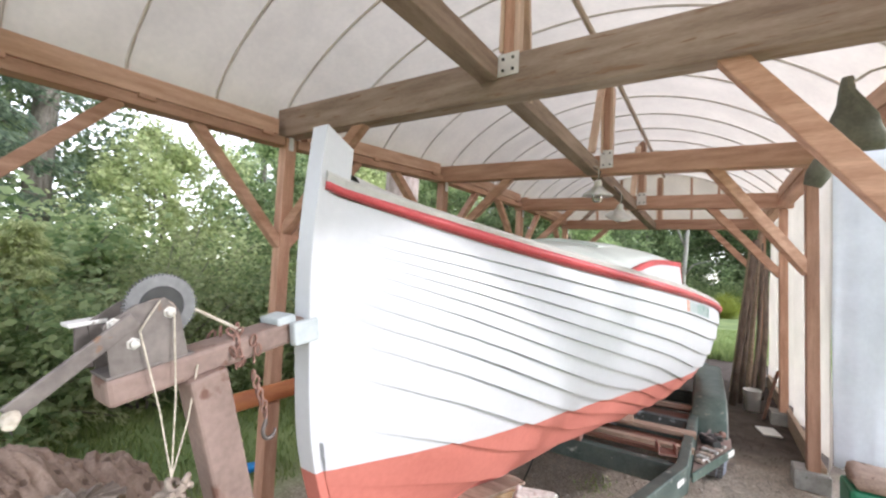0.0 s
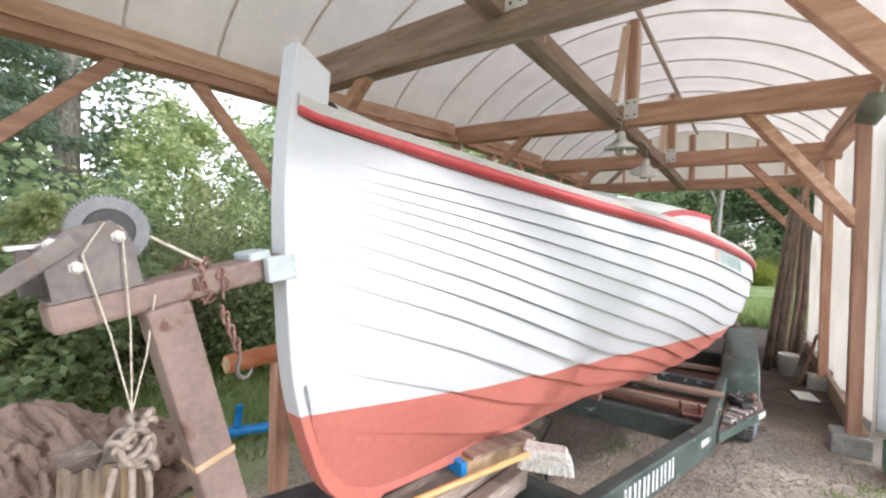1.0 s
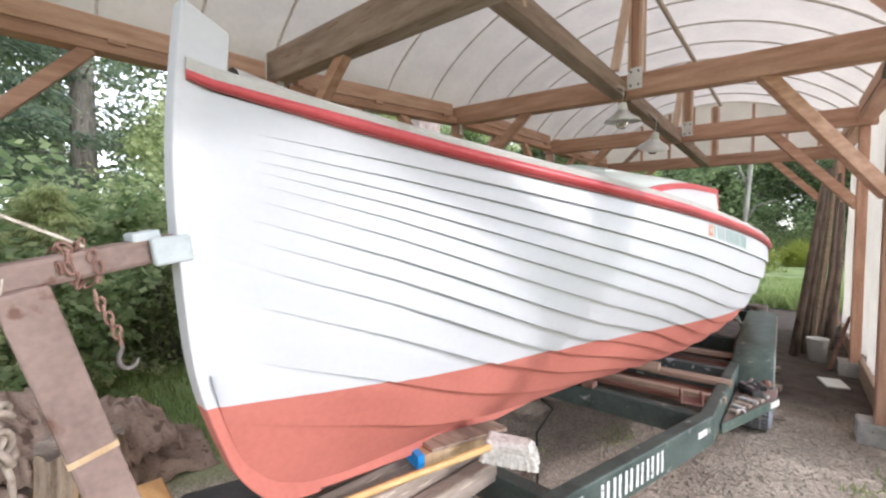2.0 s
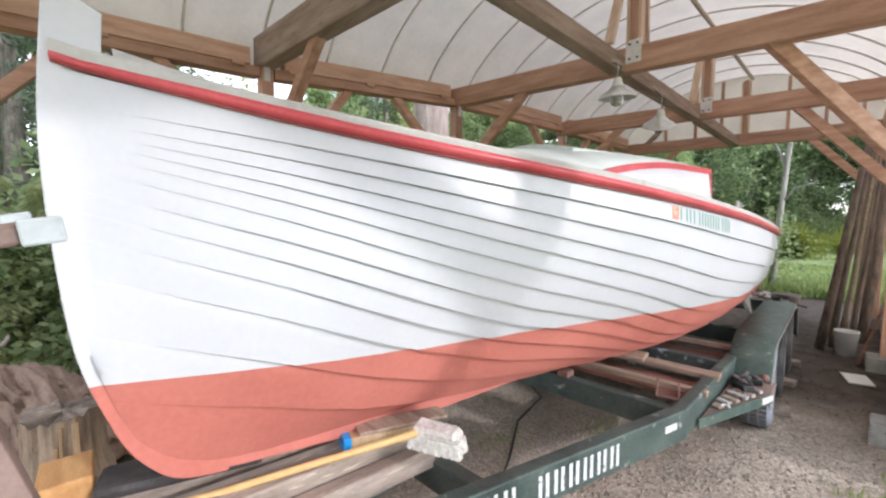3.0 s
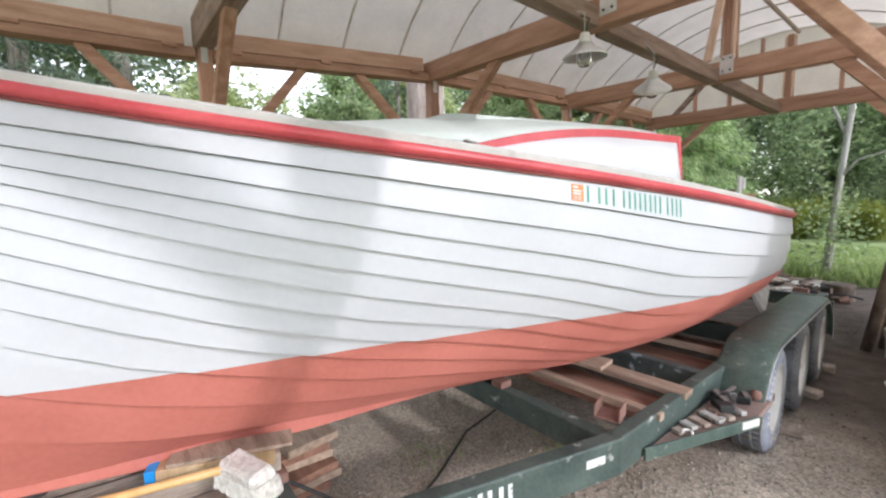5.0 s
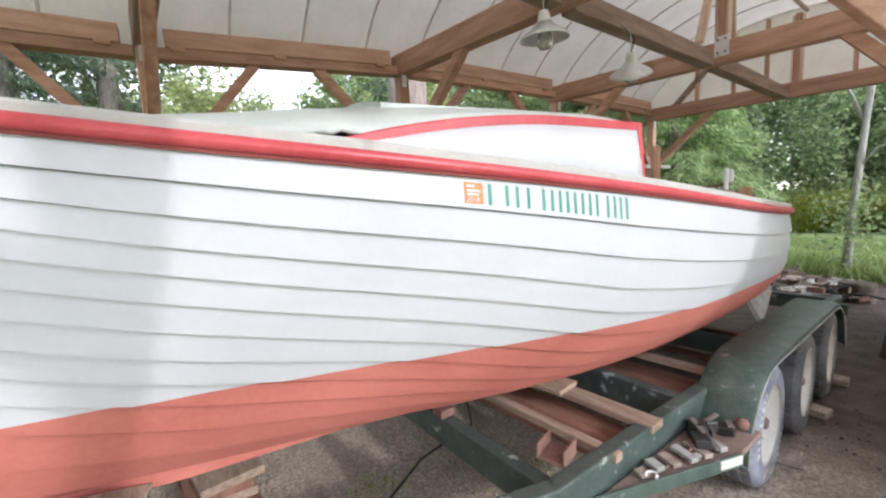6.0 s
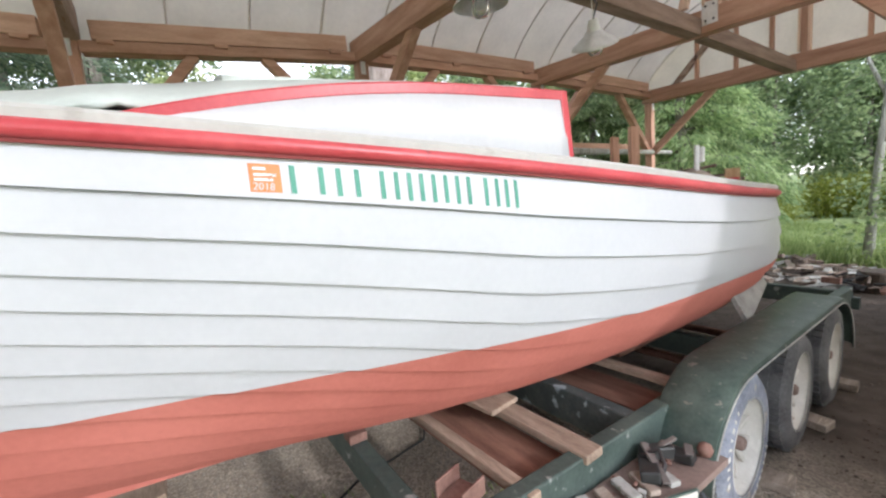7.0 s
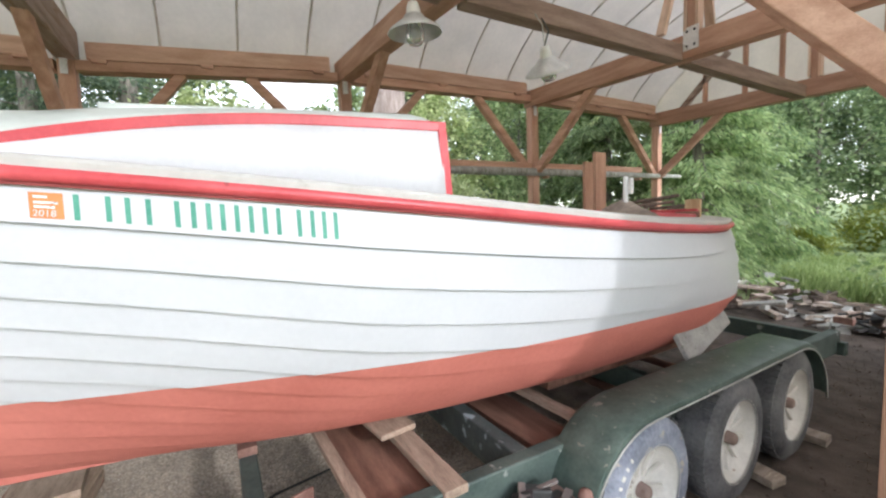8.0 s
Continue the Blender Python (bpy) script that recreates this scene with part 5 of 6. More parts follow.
build_blue_stand()


def build_log_rail():
    r = thing("log_rail", "round orange-brown log lying on a short post", "log rail")
    log = part("log", tube([(-1.30, 0.41, 0.95), (-1.33, 1.6, 0.98), (-1.36, 3.0, 1.0)], [0.052, 0.054, 0.052], 16), M["log"], r, smooth=True)
    part("log_end", lathe([(0, 0.002), (0.043, 0.002), (0.047, 0)], 16, pose(-1.30, 0.4085, 0.95, 90, 0, 0)), M["board"], log, "pale sawn end")
    part("post", bar((-1.31, 0.74, 0.0), (-1.31, 0.74, 0.906), 0.09, 0.09, 0.006, (0, 1, 0)), M["fir_z"], r)
    part("post", bar((-1.355, 2.75, 0.0), (-1.355, 2.75, 0.944), 0.09, 0.09, 0.006, (0, 1, 0)), M["fir_z"], r)


build_log_rail()


def build_left_rail():
    r = thing("pole_rack", "horizontal rail with long pale poles between the posts", "rail")
    part("rail", bar((-1.94, 3.55, 2.17), (-1.94, 8.1, 2.17), 0.045, 0.08), M["fir"], r)
    part("pole", tube([(-1.90, 3.6, 2.085), (-1.89, 6.0, 2.09), (-1.87, 9.0, 2.08)], [0.045, 0.05, 0.03], 12), M["pale_bark"], r, "long pale round pole", True)
    for y in (3.9, 6.1, 8.0):
        part("peg", box(-1.92, y, 2.03, 0.10, 0.05, 0.03, 0.004), M["fir"], r)


build_left_rail()


# ---- lamps ----
def build_lamp(x, y, z, tilt):
    l = thing("work_lamp", "hanging aluminium work lamp with a glass jar", "lamp", group="hanging work lamps")
    m = pose(x, y, z, tilt, tilt * 0.6, 0) @ Matrix.Scale(1.25, 4)
    shade = part("shade", lathe([(0.118, -0.040), (0.120, -0.037), (0.108, -0.022), (0.052, 0.018), (0.040, 0.036), (0.034, 0.036), (0.046, 0.016), (0.104, -0.026), (0.118, -0.040)], 36, m), M["lamp_metal"], l, "dented aluminium shade", True)
    part("socket", lathe([(0.0, 0.09), (0.022, 0.088), (0.028, 0.07), (0.036, 0.02)], 18, m), M["plastic_white"], l, smooth=True)
    part("jar", lathe([(0.030, 0.0), (0.040, -0.03), (0.040, -0.065), (0.026, -0.085), (0.0, -0.09)], 18, m), M["glass"], shade, "clear glass jar", True)
    top = m @ Vector((0, 0, 0.09))
    part("wire", tube([top, top + Vector((0.02, 0.02, 0.09)), (KING_X[2] - 0.07, y + 0.02, 2.87)], 0.005, 6), M["black"], l)
    part("chain", tube([top, top + Vector((0.015, -0.03, 0.12)), (KING_X[2] - 0.05, y - 0.05, 2.87)], 0.004, 6), M["pipe"], l)


build_lamp(0.0, 3.33, 2.62, 4)
build_lamp(0.02, 4.28, 2.54, 24)

# ---- along the closed side ----
rnd = random.Random(11)
for k in range(10):
    f = k / 9
    y0, y1 = 6.6 + 1.5 * f, 7.0 + 1.3 * f
    x0, x1 = 1.16 + 0.09 * (k % 5) + 0.03 * rnd.random(), 1.46 + 0.045 * (k % 5)
    h = 2.0 + 0.8 * rnd.random()
    if k % 3 == 2:
        ob = mesh_object("leaning_board", bar((x0, y0, 0.0), (x1, y1, h), 0.11, 0.025, 0.003, (1, 0.3, 0)), M["pale_plank"])
        tagged(ob, "weathered board leaning in the corner with the poles", "board", "leaning timber")
    else:
        r = 0.022 + 0.018 * rnd.random()
        ob = mesh_object("leaning_pole", tube([(x0, y0, 0.0), ((x0 + x1) / 2 + rnd.uniform(-0.03, 0.03), (y0 + y1) / 2, h / 2), (x1, y1, h)], [r * 1.2, r, r * 0.7], 10), M["pole"], True)
        tagged(ob, "rough dark pole leaning in the corner of the shelter", "pole", "leaning timber")


def build_bucket():
    b = thing("bucket", "dirty white plastic bucket on the dirt floor", "bucket")
    part("body", lathe([(0.0, 0.012), (0.079, 0.01), (0.082, 0.0), (0.086, 0.0), (0.102, 0.27), (0.110, 0.275), (0.110, 0.29), (0.098, 0.29), (0.081, 0.02), (0.0, 0.02)], 28, pose(1.40, 6.50, 0)), M["plastic_white"], b, smooth=True)
    part("handle", tube([(1.40 + 0.112 * math.cos(a), 6.50 - 0.09 * math.sin(a), 0.265 - 0.11 * math.sin(a)) for a in (math.pi * i / 12 for i in range(13))], 0.003, 6), M["pipe"], b)


build_bucket()
tagged(mesh_object("tile", box(1.50, 5.52, 0.022, 0.19, 0.27, 0.018, 0.003, rx=2, rz=14), M["plastic_white"]), "pale square slab lying on the dirt floor", "slab")
for x, y, r in ((1.08, 4.16, 12), (1.04, 4.94, -8), (1.02, 5.66, 5)):
    tagged(mesh_object("wheel_chock", box(x - 0.03, y, 0.03, 0.17, 0.12, 0.05, 0.006, rz=r), M["bearer"]), "short worn plank lying against the trailer tyre", "chock", "wheel chocks")
tagged(mesh_object("leaning_board", bar((1.50, 6.15, 0.0), (1.66, 6.30, 0.62), 0.2, 0.025, 0.003, (1, 0, 0)), M["brown_board"]), "short brown board leaning beside the bucket", "board", "leaning timber")


def build_tub():
    t = thing("storage_tub", "dark green plastic tub with a brown sack on it", "tub")
    bm = box(2.04, 3.72, 0.13, 0.44, 0.34, 0.26, 0.03)
    part("tub", bm, M["plastic_green"], t)
    bm = box(2.04, 3.72, 0.32, 0.40, 0.34, 0.13, 0.05)
    bmesh.ops.subdivide_edges(bm, edges=bm.edges, cuts=3)
    rumple(bm, 0.03, 0.12)
    part("sack", bm, M["canvas"], t, "brown sack", True)


build_tub()


def build_bundle():
    b = thing("tarp_bundle", "dark olive cloth bundle tied under the eave with cord", "bundle")
    bm = bmesh.new()
    rows = []
    for z, wx, wy, off in ((0.24, 0.022, 0.022, 0.0), (0.17, 0.030, 0.030, 0.0), (0.10, 0.060, 0.055, 0.01), (0.02, 0.095, 0.075, 0.02), (-0.06, 0.120, 0.085, 0.03), (-0.12, 0.125, 0.085, 0.045), (-0.165, 0.09, 0.06, 0.055), (-0.175, 0.004, 0.004, 0.055)):
        ring = []
        for k in range(37):
            a = 2 * math.pi * (k % 36) / 36
            pleat = 1 + 0.14 * math.sin(7 * a + 2 * z) * (0.3 + max(0.0, z) * 3)
            ring.append((1.57 + off + wx * pleat * math.cos(a), 2.2 + wy * pleat * math.sin(a), 2.67 + z))
        rows.append(ring)
    grid_faces(bm, rows)
    bmesh.ops.remove_doubles(bm, verts=bm.verts, dist=0.0004)
    rumple(bm, 0.022, 0.09)
    bmesh.ops.recalc_face_normals(bm, faces=bm.faces)
    part("cloth", bm, M["olive"], b, smooth=True)
    part("cord", tube([(1.575, 2.2, 2.87), (1.66, 2.2, 2.93), (1.78, 2.2, 2.95)], 0.008, 6), M["rope"], b)
    r = thing("rolled_sheet", "rolled grey-brown sheet hung under the eave", "rolled sheet")
    part("roll", tube([(1.57, 3.22, 2.52), (1.60, 3.20, 2.60), (1.63, 3.18, 2.70)], [0.055, 0.075, 0.06], 14), M["olive"], r, smooth=True)
    part("cord", tube([(1.63, 3.18, 2.69), (1.65, 3.2, 2.8), (1.69, 3.22, 2.93)], 0.008, 6), M["rope"], r)


build_bundle()


def build_straps():
    b = thing("strap_heap", "heap of black ratchet straps and wood chips on the step plate", "straps")
    rn = random.Random(14)
    for k, (x, y, l, turn) in enumerate(((0.893, 2.80, 0.05, 66), (0.905, 2.88, 0.07, 72), (0.925, 2.965, 0.09, 69), (0.948, 3.05, 0.11, 75), (0.968, 3.135, 0.12, 68), (0.992, 3.22, 0.12, 73))):
        part("wood_chip", box(x, y, 0.464 + 0.006 * (k % 2), 0.045, l, 0.022, 0.005, rn.uniform(-4, 4), rn.uniform(-4, 4), turn), M["concrete" if k % 2 else "bearer"], b, "short worn grey slat")
    for x, y, z, sx, sy, sz, turn in ((0.95, 3.20, 0.485, 0.07, 0.16, 0.045, 35), (0.92, 3.31, 0.490, 0.05, 0.13, 0.05, -30), (0.99, 3.38, 0.475, 0.08, 0.06, 0.04, 10)):
        part("ratchet", box(x, y, z, sx, sy, sz, 0.008, rn.uniform(-10, 10), rn.uniform(-10, 10), turn), M["black"], b)
        part("ratchet", box(x + 0.01, y + 0.02, z + 0.02, sx * 0.4, sy * 1.2, 0.012, 0.003, rn.uniform(-14, 14), 5, turn + 20), M["winch"], b, "dull steel ratchet lever")
    for k in range(14):
        y = rn.uniform(2.82, 3.48)
        x = rn.uniform(0.89, 0.95 + 0.16 * (y - 2.85))
        part("rubble", box(x, y, 0.462, rn.uniform(0.012, 0.03), rn.uniform(0.012, 0.04), rn.uniform(0.012, 0.022), 0.004, rn.uniform(-20, 20), rn.uniform(-20, 20), rn.uniform(0, 180)), M[("pole", "concrete", "rust")[k % 3]], b)
    y = 3.22
    part("strap", tube([(0.90, y, 0.50), (0.95, y + 0.05, 0.53), (0.99, y + 0.02, 0.50), (1.01, y - 0.06, 0.47)], 0.009, 6), M["black_rubber"], b, smooth=True)
    part("hook", tube([(0.93 + 0.02 * math.cos(a), 2.80 + 0.025 * math.sin(a), 0.475) for a in (0.5 * i for i in range(9))], 0.006, 8), M["galv"], b, "bent bright hook", True)


build_straps()


# ---- stern clutter ----
def build_stern_gear():
    g = thing("engine_cover", "grey canvas cover over a mast foot on the stern deck", "cover")
    bm = lathe([(0.20, 0.0), (0.15, 0.035), (0.10, 0.065), (0.05, 0.09), (0.022, 0.10), (0.0, 0.105)], 24, pose(0.66, 4.17, 1.515))
    rumple(bm, 0.016, 0.08)
    part("cover", bm, M["bearer"], g, smooth=True)
    part("tube", tube([(0.70, 4.15, 1.60), (0.70, 4.15, 1.74)], 0.013, 12), M["galv"], g, "short bright metal tube")
    part("clamp", box(0.72, 4.16, 1.69, 0.025, 0.025, 0.08, 0.006), M["galv"], g)
    t = thing("firewood", "sticks and offcuts lying on the stern deck", "wood scraps")
    rn = random.Random(5)
    for k in range(9):
        x, y = 0.15 + rn.uniform(-0.2, 0.25), 5.2 + rn.uniform(-0.08, 0.12)
        a = rn.uniform(0, math.pi)
        part("stick", tube([(x - 0.16 * math.cos(a), y - 0.1 * math.sin(a), 1.535 + 0.012 * k), (x + 0.16 * math.cos(a), y + 0.1 * math.sin(a), 1.545 + 0.014 * k)], 0.012, 6), M["pole"], t)
    part("offcut", box(0.50, 5.12, 1.56, 0.09, 0.06, 0.13, 0.004, rz=20), M["board"], t)
    part("offcut", box(0.52, 5.02, 1.52, 0.12, 0.08, 0.05, 0.004, rz=50), M["brown_board"], t)


build_stern_gear()


# ---- wood pile past the far end ----
def build_pile():
    p = thing("scrap_wood_pile", "low scattered pile of pale scrap wood and stones behind the shelter", "wood pile")
    rn = random.Random(21)
    mats = ["bearer", "concrete", "bearer", "pole", "concrete", "dark_wood"]
    for k in range(130):
        u = rn.random()
        x, y = -1.8 + 2.1 * rn.random(), 8.8 + 2.0 * rn.random()
        hgt = 0.30 * max(0.0, 1 - ((x + 1.2) / 1.0) ** 2) * rn.random()
        bm = box(x, y, 0.03 + hgt, rn.uniform(0.08, 0.5), rn.uniform(0.06, 0.16), rn.uniform(0.02, 0.07), 0.0, rn.uniform(-14, 14), rn.uniform(-14, 14), rn.uniform(0, 180))
        part("piece", bm, M[mats[k % 6]], p)
    for x, y, z, l, a in ((-1.25, 10.0, 0.30, 0.95, 70), (-1.5, 9.7, 0.22, 0.7, 40), (-0.9, 10.3, 0.16, 0.8, 100)):
        part("piece", box(x, y, z, l, 0.16, 0.05, 0.004, 2, 4, a), M["bristle"], p, "pale grey board")


build_pile()


def build_junk():
    p = thing("scrap_metal_pile", "dark tangle of rusty scrap and sticks behind the trailer", "scrap")
    rn = random.Random(33)
    for k in range(26):
        x, y = 0.45 + rn.gauss(0, 0.16), 8.9 + rn.gauss(0, 0.16)
        z = 0.02 + 0.26 * rn.random() * math.exp(-((x - 0.45) ** 2 + (y - 8.9) ** 2) * 18)
        a, t = rn.uniform(0, 6.28), rn.uniform(-0.1, 0.45)
        d = Vector((math.cos(a), math.sin(a), t)) * rn.uniform(0.08, 0.22)
        q = Vector((x, y, z + 0.05))
        if k % 3:
            part("rod", tube([q - d * 0.5, q + Vector((0.01, 0.02, 0.01)), q + d], 0.008 + 0.012 * rn.random(), 6), M[("rust", "black", "pole")[k % 3]], p)
        else:
            part("scrap", box(x, y, z + 0.04, rn.uniform(0.08, 0.2), rn.uniform(0.06, 0.12), rn.uniform(0.03, 0.1), 0.006, rn.uniform(-25, 25), rn.uniform(-25, 25), rn.uniform(0, 180)), M[("rust", "black_rubber")[k % 2]], p)


build_junk()


def build_chopping_block():
    b = thing("chopping_block", "dark round wooden block standing behind the trailer", "chopping block")
    bm = lathe([(0.0, 0.0), (0.19, 0.0), (0.20, 0.03), (0.185, 0.14), (0.19, 0.25), (0.182, 0.27), (0.0, 0.272)], 28, pose(0.62, 9.05, 0))
    rumple(bm, 0.018, 0.12)
    part("block", bm, M["dark_wood"], b)


build_chopping_block()


# ---- plants ----
def leaf_cloud(name, centres, size, mat, rn, droop=0.0, aspect=0.55, per=1, spread=0.0, dirs=None):
    """One mesh of many small separate leaves round the given centres."""
    c = np.repeat(np.asarray(centres, float), per, axis=0)
    n = len(c)
    c = c + rn.normal(0, 1, (n, 3)) * spread
    d = rn.normal(0, 1, (n, 3))
    d[:, 2] = d[:, 2] * 0.5 - droop
    if dirs is not None:
        d = np.repeat(np.asarray(dirs, float), per, axis=0) + 0.35 * d
    d /= np.linalg.norm(d, axis=1)[:, None]
    q = rn.normal(0, 1, (n, 3))
    w = np.cross(d, q)
    w /= np.linalg.norm(w, axis=1)[:, None] + 1e-9
    s = size * rn.uniform(0.6, 1.3, (n, 1))
    v = np.empty((n, 4, 3))
    v[:, 0] = c
    v[:, 1] = c + d * s * 0.5 + w * s * aspect * 0.5
    v[:, 2] = c + d * s
    v[:, 3] = c + d * s * 0.5 - w * s * aspect * 0.5
    me = bpy.data.meshes.new(name)
    me.vertices.add(4 * n)
    me.vertices.foreach_set("co", v.ravel())
    me.loops.add(4 * n)
    me.loops.foreach_set("vertex_index", np.arange(4 * n))
    me.polygons.add(n)
    me.polygons.foreach_set("loop_start", np.arange(0, 4 * n, 4))
    me.polygons.foreach_set("loop_total", np.full(n, 4))
    me.update(calc_edges=True)
    me.materials.append(M[mat])
    return me


def broad_tree(name, height, spread, leaves, seed, mat="leaf_a", bark="bark", low=0.25, size=0.13, trunk=0.10):
    rn = np.random.RandomState(seed)
    t = new(name)
    bm = bmesh.new()
    lean = rn.normal(0, 0.03, 2) * height
    trunk_pts = [(lean[0] * f * f + 0.05 * math.sin(3 * f + seed), lean[1] * f * f, height * 0.92 * f) for f in np.linspace(0, 1, 7)]
    add_tube(bm, trunk_pts, [trunk * (1.25 - 1.15 * f) for f in np.linspace(0, 1, 7)], 9)
    tips = []
    for k in range(18):
        f = low + (0.97 - low) * (k + rn.rand()) / 18
        base = np.array([np.interp(f, np.linspace(0, 1, 7), [p[i] for p in trunk_pts]) for i in range(3)])
        a = k * 2.4 + rn.rand()
        ln = spread * (0.45 + 0.75 * rn.rand()) * math.sin(math.pi * min(1, 0.18 + 0.8 * (f - low) / (1 - low)) ** 0.9) + 0.2
        up = 0.25 + 0.5 * rn.rand()
        end = base + np.array([math.cos(a) * ln, math.sin(a) * ln, ln * up])
        mid = (base + end) / 2 + rn.normal(0, 0.06, 3) * ln + np.array([0, 0, -0.05 * ln])
        add_tube(bm, [base, mid, end], [trunk * 0.38 * (1.1 - f), trunk * 0.22 * (1.1 - f) + 0.004, 0.006], 5, False)
        for j in range(6):
            g = 0.35 + 0.65 * (j + rn.rand()) / 6
            st = base + (mid - base) * min(1, 2 * g) + (end - mid) * max(0, 2 * g - 1)
            e2 = st + rn.normal(0, 1, 3) * ln * 0.26 + np.array([0, 0, 0.04])
            add_tube(bm, [st, e2], [0.008, 0.003], 3, False)
            for h in (0.3, 0.6, 0.8, 1.0):
                tips.append(st + (e2 - st) * h)
    part("trunk", bm, M[bark], t, smooth=True)
    tips = np.array(tips)
    me = leaf_cloud("crown", tips, size, mat, rn, 0.25, 0.55, max(1, leaves // len(tips)), spread * 0.085)
    ob = new("crown", me)
    ob.parent = t
    return t


def conifer(name, height, spread, leaves, seed, mat="leaf_c", droop=0.5, low=0.12, size=0.16):
    rn = np.random.RandomState(seed)
    t = new(name)
    bm = bmesh.new()
    add_tube(bm, [(0, 0, 0), (0.03 * height * rn.normal(0, 0.3), 0, height * 0.5), (0, 0, height)], [0.02 * height, 0.013 * height, 0.01], 9)
    tips, dirs = [], []
    n = 46
    for k in range(n):
        f = low + (0.98 - low) * k / n
        a = k * 2.4 + rn.rand()
        ln = spread * (1.02 - f) ** 0.8 * (0.6 + 0.6 * rn.rand()) + 0.12
        base = np.array([0, 0, height * f])
        end = base + np.array([math.cos(a) * ln, math.sin(a) * ln, -ln * droop * (0.3 + 0.6 * rn.rand()) + 0.15 * ln])
        mid = (base + end) / 2 + np.array([0, 0, 0.12 * ln])
        add_tube(bm, [base, mid, end], [0.03 * (1.1 - f), 0.018 * (1.1 - f), 0.004], 4, False)
        side = np.array([-math.sin(a), math.cos(a), 0])
        for j in range(9):
            g = 0.15 + 0.85 * (j + rn.rand() * 0.8) / 9
            st = base + (mid - base) * min(1, 2 * g) + (end - mid) * max(0, 2 * g - 1)
            for s in (-1, 1):
                wl = ln * 0.30 * (1.1 - g) + 0.06
                for h in (0.25, 0.6, 1.0):
                    tips.append(st + side * s * wl * h + np.array([0, 0, -0.10 * wl * h * droop]))
                    dirs.append(side * s * 0.7 + (end - base) / ln * 0.6 + np.array([0, 0, -0.5 * droop]))
    part("trunk", bm, M["bark"], t, smooth=True)
    tips = np.array(tips)
    me = leaf_cloud("crown", tips, size, mat, rn, droop, 0.26, max(1, leaves // len(tips)), spread * 0.035, dirs)
    ob = new("crown", me)
    ob.parent = t
    return t


def shrub(name, rx, h, leaves, seed, mat="leaf_b", size=0.075):
    rn = np.random.RandomState(seed)
    t = new(name)
    bm = bmesh.new()
    tips = []
    for k in range(26):
        a, f = rn.rand() * 6.283, rn.rand() ** 0.6
        end = np.array([math.cos(a) * rx * f, math.sin(a) * rx * f, h * (0.35 + 0.65 * rn.rand()) * (1.08 - 0.5 * f * f)])
        mid = end * 0.5 + np.array([0, 0, 0.12 * h])
        add_tube(bm, [(0.1 * math.cos(a), 0.1 * math.sin(a), 0), mid, end], [0.014, 0.010, 0.004], 4, False)
        for j in range(10):
            g = 0.2 + 0.8 * j / 9
            st = mid * 2 * g if g < 0.5 else mid + (end - mid) * (2 * g - 1)
            for _ in range(2):
                tips.append(st + rn.normal(0, 1, 3) * 0.13 * rx)
    part("branch", bm, M["bark"], t)
    tips = np.array(tips)
    tips[:, 2] = np.abs(tips[:, 2]) + 0.03
    me = leaf_cloud("foliage", tips, size, mat, rn, 0.15, 0.6, max(1, leaves // len(tips)), 0.10 * rx)
    ob = new("foliage", me)
    ob.parent = t
    return t


def plant_many(protos, spots, label, category, group):
    used = {}
    for i, (x, y, s, r) in enumerate(spots):
        p = protos[i % len(protos)]
        z = min(0.5, max(0, (-2.8 - x) * 0.06)) - 0.03
        m = pose(x, y, z, 0, 0, r)
        if p not in used:
            ob = p
            ob.matrix_basis = m
            ob.scale = (s, s, s)
        else:
            ob = copy_thing(p, m)
            ob.scale = (s, s, s)
        used[p] = True
        tagged(ob, label, category, group)


maple = [broad_tree("tree", 7.0, 2.3, 15000, 31, "leaf_m", size=0.16), broad_tree("tree", 8.5, 2.6, 16000, 32, low=0.3, size=0.18), broad_tree("tree", 6.0, 2.2, 15000, 33, low=0.15, size=0.17)]
firs = [conifer("tree", 13.0, 2.8, 22000, 41, size=0.2), conifer("tree", 16.0, 3.0, 17000, 42), conifer("tree", 11.0, 2.4, 15000, 43)]
rnv = random.Random(77)
spots = [(-7.2, 2.3, 0.56, 80), (-12.2, 0.9, 0.95, 30), (-6.6, 4.6, 0.62, 140), (-7.8, 7.4, 0.72, 200), (-6.9, 9.8, 0.6, 260), (-8.6, 12.8, 0.85, 10), (-5.6, 15.0, 0.8, 70), (-9.6, -2.6, 0.8, 130),
         (-10.5, 7.3, 0.95, 250), (-12.0, 18.0, 1.1, 280), (-13.5, -6.0, 1.0, 160)]
# added trees out of view: they keep low sky light off the hull
spots += [(21.0, y, 0.95, 33 * y) for y in (-9.0, -4.5, 0.0, 4.5, 9.0, 14.0)] + [(8.0, -13.0, 1.0, 15), (2.0, -14.0, 1.05, 75), (-4.0, -12.0, 1.0, 135)]
plant_many(maple, spots, "leafy green broadleaf tree, seen at the wood's edge and unseen as sky screen", "tree", "broadleaf trees")
spots = [(-7.6, -0.35, 0.66, 0), (-8.6, 0.9, 0.72, 120), (-10.5, -4.0, 0.85, 200), (-14.0, -2.8, 0.85, 50), (-10.8, -0.8, 0.66, 20), (-16.0, 9.5, 0.95, 250), (-14.5, 14.0, 1.0, 300), (-10.5, 23.0, 1.1, 350), (-7.6, 6.6, 0.6, 40), (-9.0, 10.8, 0.7, 90), (-6.5, 28.0, 1.2, 140)]
plant_many(firs, spots, "tall dark conifer with drooping branches", "tree", "conifers")
